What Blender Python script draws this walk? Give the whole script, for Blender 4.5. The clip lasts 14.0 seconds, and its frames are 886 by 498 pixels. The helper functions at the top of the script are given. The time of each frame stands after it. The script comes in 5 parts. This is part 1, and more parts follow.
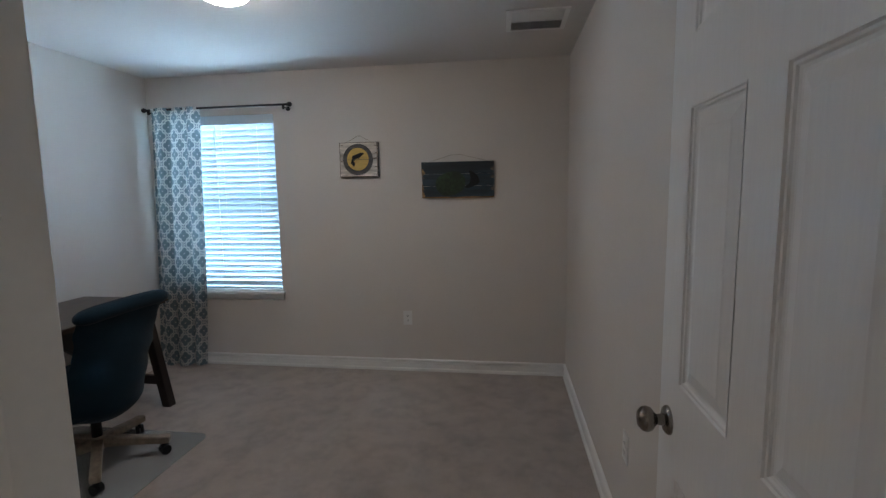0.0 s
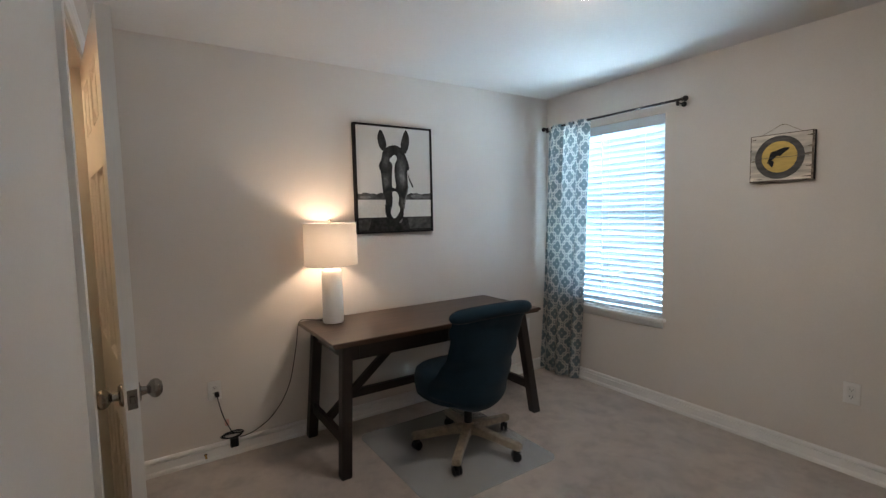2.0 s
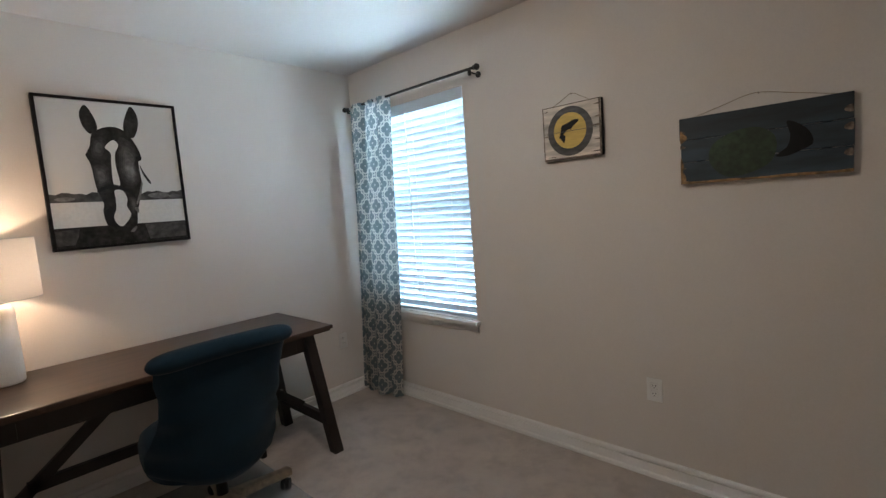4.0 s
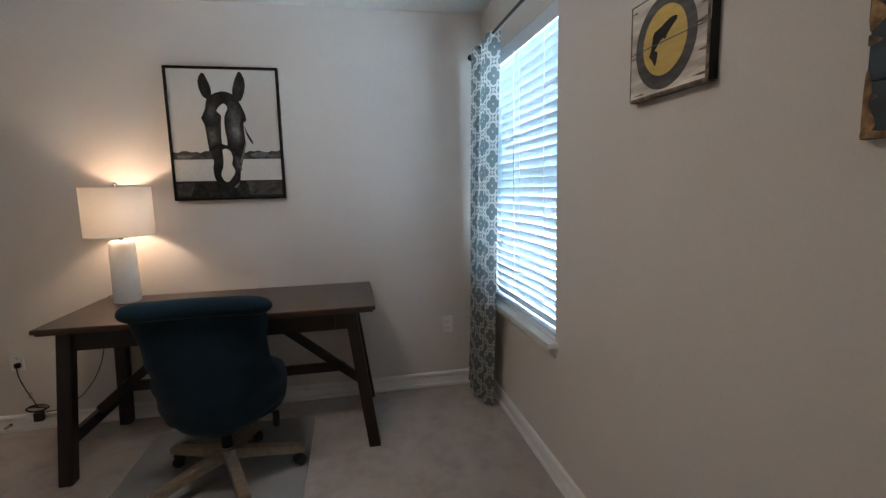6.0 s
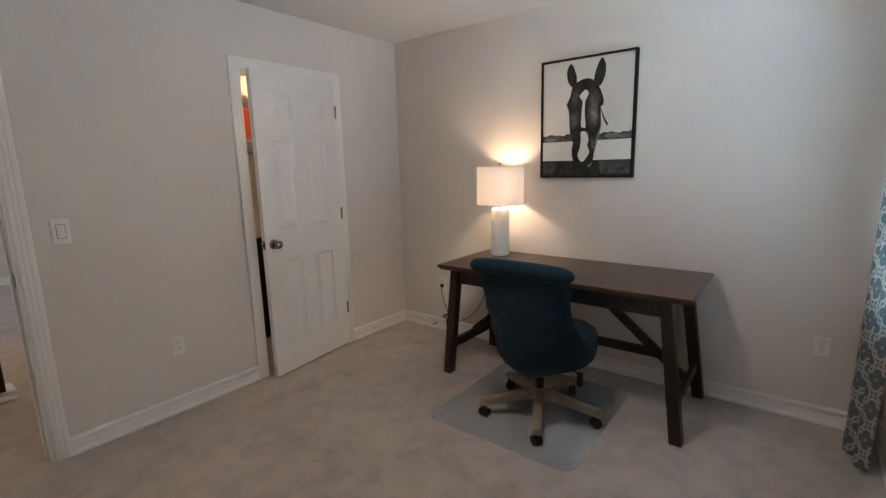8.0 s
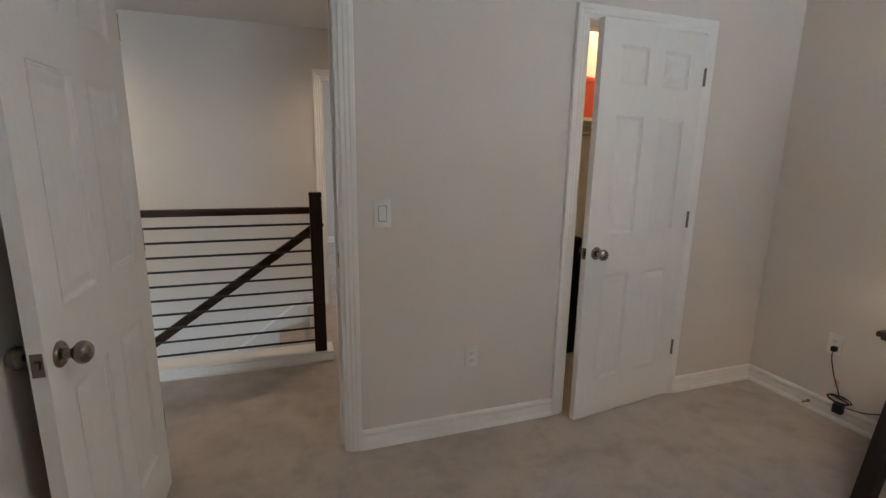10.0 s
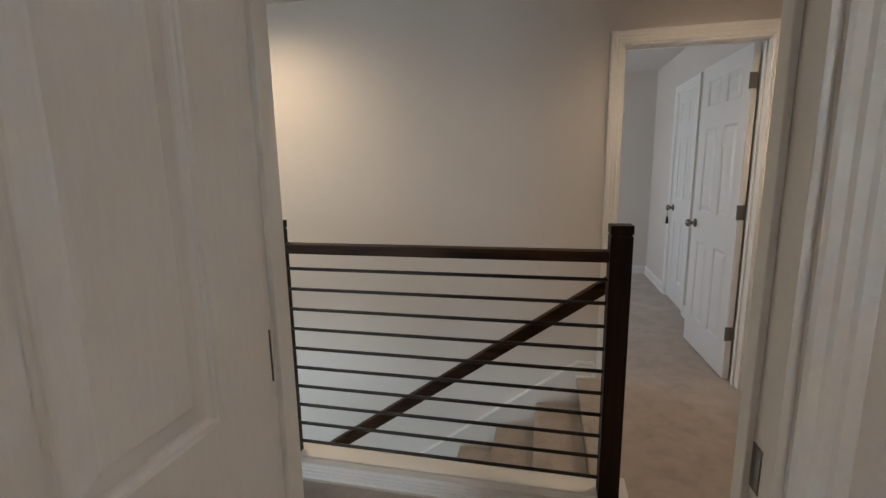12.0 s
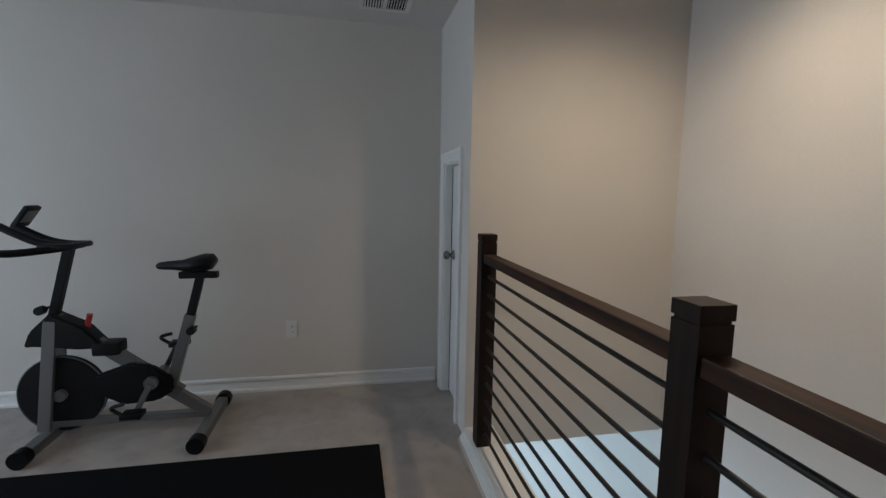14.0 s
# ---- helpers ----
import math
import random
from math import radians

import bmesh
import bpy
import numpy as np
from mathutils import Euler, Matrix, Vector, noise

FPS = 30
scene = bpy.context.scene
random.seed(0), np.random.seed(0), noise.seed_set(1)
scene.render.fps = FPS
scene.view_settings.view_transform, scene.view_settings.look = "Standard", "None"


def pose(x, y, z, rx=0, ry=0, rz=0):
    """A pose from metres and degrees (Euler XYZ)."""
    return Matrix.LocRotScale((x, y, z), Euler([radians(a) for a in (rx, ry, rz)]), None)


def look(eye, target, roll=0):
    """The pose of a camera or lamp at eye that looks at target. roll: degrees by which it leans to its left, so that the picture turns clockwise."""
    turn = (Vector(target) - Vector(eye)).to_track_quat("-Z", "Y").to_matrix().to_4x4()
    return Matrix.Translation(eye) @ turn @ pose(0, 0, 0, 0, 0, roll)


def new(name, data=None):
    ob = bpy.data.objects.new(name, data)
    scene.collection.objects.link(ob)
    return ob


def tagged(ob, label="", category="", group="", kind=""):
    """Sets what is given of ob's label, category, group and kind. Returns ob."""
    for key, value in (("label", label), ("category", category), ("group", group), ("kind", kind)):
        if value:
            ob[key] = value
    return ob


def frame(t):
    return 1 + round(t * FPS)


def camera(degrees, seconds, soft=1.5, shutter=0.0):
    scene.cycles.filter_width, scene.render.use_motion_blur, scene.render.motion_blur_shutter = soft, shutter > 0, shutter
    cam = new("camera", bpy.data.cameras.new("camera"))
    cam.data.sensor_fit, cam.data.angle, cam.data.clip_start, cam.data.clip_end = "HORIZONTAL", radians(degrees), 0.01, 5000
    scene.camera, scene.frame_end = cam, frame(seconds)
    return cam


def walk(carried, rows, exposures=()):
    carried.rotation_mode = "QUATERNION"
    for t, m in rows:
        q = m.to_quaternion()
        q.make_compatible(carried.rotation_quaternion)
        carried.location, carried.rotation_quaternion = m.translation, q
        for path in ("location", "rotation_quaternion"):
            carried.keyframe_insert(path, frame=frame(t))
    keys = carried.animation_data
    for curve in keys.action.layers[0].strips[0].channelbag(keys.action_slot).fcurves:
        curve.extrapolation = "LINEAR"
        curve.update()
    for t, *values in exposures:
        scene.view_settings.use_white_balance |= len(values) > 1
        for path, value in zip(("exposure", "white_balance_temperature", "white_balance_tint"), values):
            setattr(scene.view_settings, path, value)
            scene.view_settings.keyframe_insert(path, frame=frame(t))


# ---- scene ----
cam = camera(88.1, 14.0, soft=1.4)
PATH = [
    (0, (2.984, -0.329, 1.44), (2.715, 1.639, 1.205), -0.9),
    (0.5, (3.061, -0.207, 1.436), (2.231, 1.596, 1.19), -0.7),
    (1, (3.036, -0.087, 1.427), (1.842, 1.504, 1.224), -1.5),
    (1.5, (3.0, 0.024, 1.449), (1.512, 1.348, 1.27), -1.6),
    (2, (2.987, 0.147, 1.45), (1.321, 1.242, 1.292), -1.2),
    (2.5, (2.971, 0.226, 1.457), (1.313, 1.33, 1.27), -1.6),
    (3, (2.941, 0.376, 1.435), (1.43, 1.673, 1.243), -2.6),
    (3.5, (2.867, 0.636, 1.42), (1.531, 2.113, 1.235), -3.9),
    (3.7, (2.897, 0.798, 1.414), (1.562, 2.275, 1.226), -4.1),
    (5.8, (3.015, 2.287, 1.352), (1.114, 2.852, 1.102), -1.7),
    (6, (2.977, 2.387, 1.35), (1.032, 2.772, 1.087), -1.4),
    (6.5, (2.934, 2.658, 1.379), (0.964, 2.499, 1.073), -0.7),
    (7, (2.969, 2.851, 1.408), (1.114, 2.192, 1.052), -0.4),
    (7.5, (2.997, 2.894, 1.421), (1.299, 1.906, 1.049), -1.1),
    (8, (3.01, 2.846, 1.418), (1.466, 1.627, 1.058), -1.5),
    (8.5, (2.997, 2.671, 1.402), (1.603, 1.279, 1.056), -1.7),
    (9, (2.931, 2.49, 1.398), (1.738, 0.93, 1.02), -1.6),
    (9.2, (2.877, 2.402, 1.406), (1.775, 0.779, 1.016), -1.7),
    (11.3, (2.787, 1.149, 1.384), (2.989, -0.804, 1.0), 0.7),
    (11.5, (2.788, 0.987, 1.365), (3.07, -0.96, 1.005), -1.1),
    (12, (2.916, 0.632, 1.37), (3.349, -1.288, 1.017), -0.9),
    (12.5, (2.936, 0.289, 1.358), (3.678, -1.543, 1.051), -0.3),
    (13, (3.058, -0.039, 1.318), (4.215, -1.651, 1.067), 0.8),
    (13.5, (3.21, -0.259, 1.334), (4.823, -1.415, 1.086), -0.1),
    (14, (3.306, -0.445, 1.351), (5.251, -0.843, 1.109), 1.0),
]

EXPOSE = [(0.0, 0.04, 6100, 13), (0.6, 0.06, 6350, 13), (1.5, 0.38, 6600, 13), (2.5, 0.52, 6700, 13), (3.5, 0.42, 6900, 15), (6.2, 0.14, 6800, 16), (6.6, 0.36, 6800, 16), (7.0, 0.53, 6800, 16),
          (7.5, 0.72, 6700, 15), (8.0, 0.66, 6850, 15), (8.5, 0.84, 6900, 14), (9.1, 0.68, 6800, 14), (11.5, 0.60, 6650, 13), (12.0, 0.50, 7050, 15), (12.5, 0.36, 7000, 14), (13.0, 0.00, 6850, 12), (13.5, 0.00, 6650, 11), (14.0, 0.22, 6300, 12)]
walk(cam, [(t, look(eye, aim, roll)) for t, eye, aim, roll in PATH], EXPOSE)

# ---- light ----
world = bpy.data.worlds.new("sky")
scene.world = world
world.use_nodes = True
wn = world.node_tree
sky = wn.nodes.new("ShaderNodeTexSky")
sky.sky_type = "NISHITA"
sky.sun_disc = False
sky.sun_elevation, sky.sun_rotation = radians(50), radians(200)
wn.links.new(sky.outputs[0], wn.nodes["Background"].inputs[0])
wn.nodes["Background"].inputs[1].default_value = 0.1


def lamp(name, kind, where, power, colour, size=0.05, size_y=None, aim=None, cone=None, blend=0.5):
    data = bpy.data.lights.new(name, kind)
    data.energy, data.color = power, colour
    if kind == "AREA":
        data.shape, data.size, data.size_y = "RECTANGLE", size, size_y or size
    elif kind == "SUN":
        data.angle = radians(size)
    else:
        data.shadow_soft_size = size
    if cone:
        data.spot_size, data.spot_blend = radians(cone), blend
    ob = new(name, data)
    ob.matrix_basis = look(where, aim) if aim else pose(*where)
    return ob


DAY = (0.54, 0.81, 1.0)
SOFTDAY = (0.66, 0.84, 1.0)
WARM = (1.0, 0.66, 0.36)
lamp("sun", "SUN", (0, 0, 20), 3.0, (1, 0.95, 0.88), 0.5, aim=(4, 7, 0))
lamp("window_daylight", "AREA", (0.66, 3.75, 1.45), 425, DAY, 1.5, 2.0, aim=(0.66, 0, 1.45))
lamp("loft_daylight", "AREA", (5.0, 4.32, 1.4), 44, SOFTDAY, 1.6, 1.4, aim=(5.0, 0, 1.2))
lamp("bedroom_daylight", "AREA", (4.75, -4.2, 1.4), 19, (0.74, 0.87, 1.0), 1.4, 1.4, aim=(0, -4.2, 1.2))
lamp("downstairs_daylight", "AREA", (7.2, 1.4, -1.4), 88, (0.56, 0.81, 1.0), 2.4, 1.6, aim=(7.0, -3, -1.4))
lamp("table_lamp_bulb", "POINT", (0.178, 1.142, 1.262), 5.5, (1.0, 0.76, 0.54), 0.03)
lamp("closet_bulb", "POINT", (0.75, -0.42, 2.28), 8.0, (1.0, 0.76, 0.44), 0.10)
lamp("stair_downlight_beam", "SPOT", (4.75, -1.64, 2.425), 54, (1.0, 0.83, 0.59), 0.06, aim=(4.75, -1.64, 0), cone=168, blend=1.0)
lamp("hall_downlight_beam", "SPOT", (2.05, -1.62, 2.425), 27, (1.0, 0.79, 0.56), 0.05, aim=(2.05, -1.62, 0), cone=150, blend=0.9)


# ---- materials ----
def mat(name, colour, rough=0.6, metal=0.0, grain=60.0, vary=0.12, bump=0.1, blotch=2.0, blotch_vary=0.08, dist=0.002, stretch=(1, 1, 1),
        emit=None, emit_power=0.0, trans=0.0, island=0.0, spec=0.5):
    """Paint, wood, cloth or metal: base colour with variation at two scales and a fine relief."""
    m = bpy.data.materials.new(name)
    m.use_nodes = True
    nt = m.node_tree
    n, l = nt.nodes, nt.links
    b = n["Principled BSDF"]
    b.inputs["Roughness"].default_value = rough
    b.inputs["Metallic"].default_value = metal
    b.inputs["Specular IOR Level"].default_value = spec
    tc = n.new("ShaderNodeTexCoord")
    mp = n.new("ShaderNodeMapping")
    mp.inputs["Scale"].default_value = stretch
    l.new(tc.outputs["Object"], mp.inputs[0])
    fine = n.new("ShaderNodeTexNoise")
    fine.inputs["Scale"].default_value = grain
    fine.inputs["Detail"].default_value = 4
    big = n.new("ShaderNodeTexNoise")
    big.inputs["Scale"].default_value = blotch
    big.inputs["Detail"].default_value = 5
    for t in (fine, big):
        l.new(mp.outputs[0], t.inputs["Vector"])

    def spread(src, amount):
        r = n.new("ShaderNodeMapRange")
        r.inputs[1].default_value, r.inputs[2].default_value = 0.3, 0.7
        r.inputs[3].default_value, r.inputs[4].default_value = 1 - amount, 1 + amount
        l.new(src, r.inputs[0])
        return r.outputs[0]
    mul = n.new("ShaderNodeMath")
    mul.operation = "MULTIPLY"
    l.new(spread(fine.outputs[0], vary), mul.inputs[0])
    l.new(spread(big.outputs[0], blotch_vary), mul.inputs[1])
    out = mul.outputs[0]
    if island:
        oi = n.new("ShaderNodeObjectInfo")
        m2 = n.new("ShaderNodeMath")
        m2.operation = "MULTIPLY"
        l.new(out, m2.inputs[0])
        r = n.new("ShaderNodeMapRange")
        r.inputs[3].default_value, r.inputs[4].default_value = 1 - island, 1 + island
        l.new(oi.outputs["Random"], r.inputs[0])
        l.new(r.outputs[0], m2.inputs[1])
        out = m2.outputs[0]
    vm = n.new("ShaderNodeVectorMath")
    vm.operation = "SCALE"
    vm.inputs[0].default_value = colour[:3]
    l.new(out, vm.inputs["Scale"])
    l.new(vm.outputs[0], b.inputs["Base Color"])
    if bump:
        bp = n.new("ShaderNodeBump")
        bp.inputs["Strength"].default_value = bump
        bp.inputs["Distance"].default_value = dist
        l.new(fine.outputs[0], bp.inputs["Height"])
        l.new(bp.outputs[0], b.inputs["Normal"])
    if emit:
        b.inputs["Emission Color"].default_value = (*emit, 1)
        b.inputs["Emission Strength"].default_value = emit_power
    if trans:
        tr = n.new("ShaderNodeBsdfTranslucent")
        tr.inputs[0].default_value = (*colour[:3], 1)
        mix = n.new("ShaderNodeMixShader")
        mix.inputs[0].default_value = trans
        l.new(b.outputs[0], mix.inputs[1])
        l.new(tr.outputs[0], mix.inputs[2])
        l.new(mix.outputs[0], n["Material Output"].inputs[0])
    return m


WALL = mat("greige_wall_paint", (0.655, 0.608, 0.566), 0.75, grain=140, vary=0.02, bump=0.16, blotch=1.2, blotch_vary=0.03, dist=0.0022, spec=0.3)
CEIL = mat("flat_white_ceiling", (0.66, 0.635, 0.61), 0.9, grain=90, vary=0.02, bump=0.4, blotch=1.0, blotch_vary=0.02, dist=0.002, spec=0.2)
TRIM = mat("semigloss_white_trim", (0.79, 0.78, 0.76), 0.38, grain=80, vary=0.015, bump=0.05, blotch=3, blotch_vary=0.03)
DOOR = mat("white_door_paint", (0.76, 0.75, 0.74), 0.4, grain=200, vary=0.02, bump=0.12, blotch=2, blotch_vary=0.03, dist=0.001, stretch=(1, 1, 0.08))
NICKEL = mat("satin_nickel", (0.27, 0.245, 0.22), 0.26, 1.0, grain=300, vary=0.05, bump=0.02)
HINGE = mat("dull_nickel_hinge", (0.20, 0.18, 0.165), 0.4, 0.9, grain=300, vary=0.08, bump=0.03)
BRONZE = mat("dark_bronze", (0.016, 0.014, 0.013), 0.4, 0.3, grain=200, vary=0.1, bump=0.02)
IRON = mat("black_iron_bar", (0.022, 0.019, 0.018), 0.4, 0.3, grain=200, vary=0.15, bump=0.04)
DARKWOOD = mat("espresso_stained_wood", (0.036, 0.0148, 0.0070), 0.55, grain=40, vary=0.75, bump=0.15, blotch=5, blotch_vary=0.4, stretch=(0.08, 1, 1), spec=0.25)
DARKWOOD_V = mat("espresso_stained_post", (0.018, 0.008, 0.005), 0.55, grain=34, vary=0.55, bump=0.15, blotch=5, blotch_vary=0.4, stretch=(1, 1, 0.08), spec=0.25)
DESK = mat("dark_walnut_desk", (0.050, 0.025, 0.016), 0.30, grain=26, vary=0.45, bump=0.1, blotch=5, blotch_vary=0.25, stretch=(1, 0.09, 1), island=0.06)
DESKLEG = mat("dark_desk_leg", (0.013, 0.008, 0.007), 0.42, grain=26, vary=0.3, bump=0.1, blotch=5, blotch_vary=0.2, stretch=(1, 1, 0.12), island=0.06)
VELVET = mat("navy_blue_upholstery", (0.0035, 0.020, 0.037), 0.85, grain=420, vary=0.25, bump=0.5, blotch=5, blotch_vary=0.18, dist=0.001, spec=0.2)
VELVET.node_tree.nodes["Principled BSDF"].inputs["Sheen Weight"].default_value = 0.06
OAK = mat("weathered_oak", (0.21, 0.165, 0.12), 0.55, grain=40, vary=0.25, bump=0.15, blotch=6, blotch_vary=0.15)
BLACKP = mat("black_plastic", (0.005, 0.005, 0.006), 0.5, grain=200, vary=0.1, bump=0.03, spec=0.25)
WHITEP = mat("white_plastic", (0.74, 0.73, 0.71), 0.3, grain=100, vary=0.01, bump=0.01)
CERAMIC = mat("white_textured_ceramic", (0.84, 0.83, 0.81), 0.35, grain=240, vary=0.03, bump=0.3, dist=0.002, stretch=(1, 1, 0.15))
SHADE = mat("white_linen_shade", (0.80, 0.73, 0.65), 0.9, grain=350, vary=0.06, bump=0, trans=0.085)
# white faux wood; the blue cast of the daylight is put into its colour
SLAT = mat("daylight_tinted_white_slat", (0.64, 0.73, 0.80), 0.45, grain=60, vary=0.02, bump=0.03, trans=0.045)
VINYL = mat("white_vinyl_frame", (0.8, 0.8, 0.8), 0.4, grain=60, vary=0.02, bump=0.02)
DOME = mat("opal_glass_dome", (0.85, 0.8, 0.7), 0.4, emit=(1.0, 0.91, 0.79), emit_power=46.0, bump=0)
CANLIGHT = mat("downlight_lens", (0.85, 0.8, 0.7), 0.4, emit=(1.0, 0.78, 0.55), emit_power=6.0, bump=0)
GREYMETAL = mat("silver_painted_steel", (0.16, 0.16, 0.16), 0.4, 0.3, grain=200, vary=0.04, bump=0.03)
RUBBER = mat("black_exercise_mat", (0.004, 0.004, 0.005), 0.9, grain=500, vary=0.3, bump=0.4, blotch=3, blotch_vary=0.15, spec=0.12)
RED = mat("red_plastic", (0.55, 0.05, 0.05), 0.4, bump=0.02)
CORAL = mat("coral_red_box", (0.75, 0.12, 0.07), 0.6, grain=80, vary=0.05, bump=0.05)
DIRTYWOOD = mat("whitewashed_board", (0.56, 0.50, 0.44), 0.8, grain=35, vary=0.35, bump=0.4, blotch=9, blotch_vary=0.45, stretch=(0.15, 1, 1), island=0.08)
CHARCOAL = mat("charcoal_paint", (0.075, 0.072, 0.070), 0.7, grain=60, vary=0.3, bump=0.3, blotch=15, blotch_vary=0.3, stretch=(0.3, 1, 1))
GOLD = mat("mustard_yellow_paint", (0.62, 0.42, 0.11), 0.6, grain=60, vary=0.1, bump=0.2, blotch=10, blotch_vary=0.15, stretch=(0.3, 1, 1))
SIGNEDGE = mat("bare_brown_board_edge", (0.26, 0.155, 0.07), 0.8, grain=60, vary=0.5, bump=0.4, blotch=25, blotch_vary=0.5)
NIGHT = mat("dark_blue_painted_board", (0.020, 0.036, 0.050), 0.6, grain=30, vary=0.4, bump=0.3, blotch=6, blotch_vary=0.5, stretch=(0.2, 1, 1), island=0.15)
FOREST = mat("dark_green_paint", (0.018, 0.038, 0.018), 0.6, grain=40, vary=0.5, bump=0.3, blotch=8, blotch_vary=0.5)
PITCH = mat("black_paint", (0.007, 0.007, 0.008), 0.6, grain=40, vary=0.2, bump=0.2, spec=0.25)
TWINE = mat("jute_twine", (0.30, 0.24, 0.17), 0.9, grain=300, vary=0.3, bump=0.3)
PAPER = mat("pale_grey_canvas", (0.55, 0.53, 0.50), 0.8, grain=400, vary=0.03, bump=0.1, blotch=4, blotch_vary=0.03)
INK_D = mat("dark_grey_ink", (0.024, 0.023, 0.022), 0.8, grain=50, vary=0.35, bump=0.05, blotch=12, blotch_vary=0.4, spec=0.15)
INK_M = mat("mid_grey_ink", (0.13, 0.125, 0.12), 0.7, grain=60, vary=0.25, bump=0.05, blotch=14, blotch_vary=0.4)
INK_H = mat("soft_dark_ink", (0.070, 0.067, 0.064), 0.8, grain=40, vary=0.35, bump=0.05, blotch=18, blotch_vary=0.5, spec=0.15)
INK_W = mat("white_ink", (0.60, 0.58, 0.55), 0.7, grain=60, vary=0.05, bump=0.05)
BLACKFRAME = mat("black_picture_frame", (0.008, 0.007, 0.007), 0.6, grain=60, vary=0.1, bump=0.03, spec=0.15)
SHELFMAT = mat("white_shelf_board", (0.66, 0.6, 0.52), 0.5, bump=0.02)
CARDBOARD = mat("brown_felt", (0.10, 0.075, 0.055), 0.8, bump=0.2)
STUCCO = mat("exterior_siding", (0.45, 0.42, 0.38), 0.8, grain=20, vary=0.1, bump=0.2)
GRASS = mat("lawn", (0.06, 0.09, 0.03), 0.9, grain=30, vary=0.4, bump=0.3)


def carpet_material():
    """Cut-pile carpet: speckled tufts with broad trodden shading and faint stains."""
    m = mat("beige_cut_pile_carpet", (0.475, 0.412, 0.370), 0.95, grain=520, vary=0.28, bump=0.9, blotch=1.6, blotch_vary=0.08, dist=0.006, spec=0.1)
    nt = m.node_tree
    n, l = nt.nodes, nt.links
    b = n["Principled BSDF"]
    b.inputs["Sheen Weight"].default_value = 0.2
    src = b.inputs["Base Color"].links[0].from_socket
    tc = n.new("ShaderNodeTexCoord")
    no = n.new("ShaderNodeTexNoise")
    no.inputs["Scale"].default_value = 7.0
    no.inputs["Detail"].default_value = 6
    no.inputs["Roughness"].default_value = 0.7
    l.new(tc.outputs["Object"], no.inputs["Vector"])
    tread = n.new("ShaderNodeTexNoise")
    tread.inputs["Scale"].default_value = 3.1
    tread.inputs["Detail"].default_value = 3
    tread.inputs["Distortion"].default_value = 1.4
    l.new(tc.outputs["Object"], tread.inputs["Vector"])
    out = src
    for t, lo, hi, dark, light in ((no, 0.30, 0.60, 0.83, 1.05), (tread, 0.34, 0.58, 0.94, 1.03)):
        r = n.new("ShaderNodeMapRange")
        r.interpolation_type = "SMOOTHSTEP"
        r.inputs[1].default_value, r.inputs[2].default_value = lo, hi
        r.inputs[3].default_value, r.inputs[4].default_value = dark, light
        l.new(t.outputs[0], r.inputs[0])
        vm = n.new("ShaderNodeVectorMath")
        vm.operation = "SCALE"
        l.new(out, vm.inputs[0])
        l.new(r.outputs[0], vm.inputs["Scale"])
        out = vm.outputs[0]
    l.new(out, b.inputs["Base Color"])
    return m


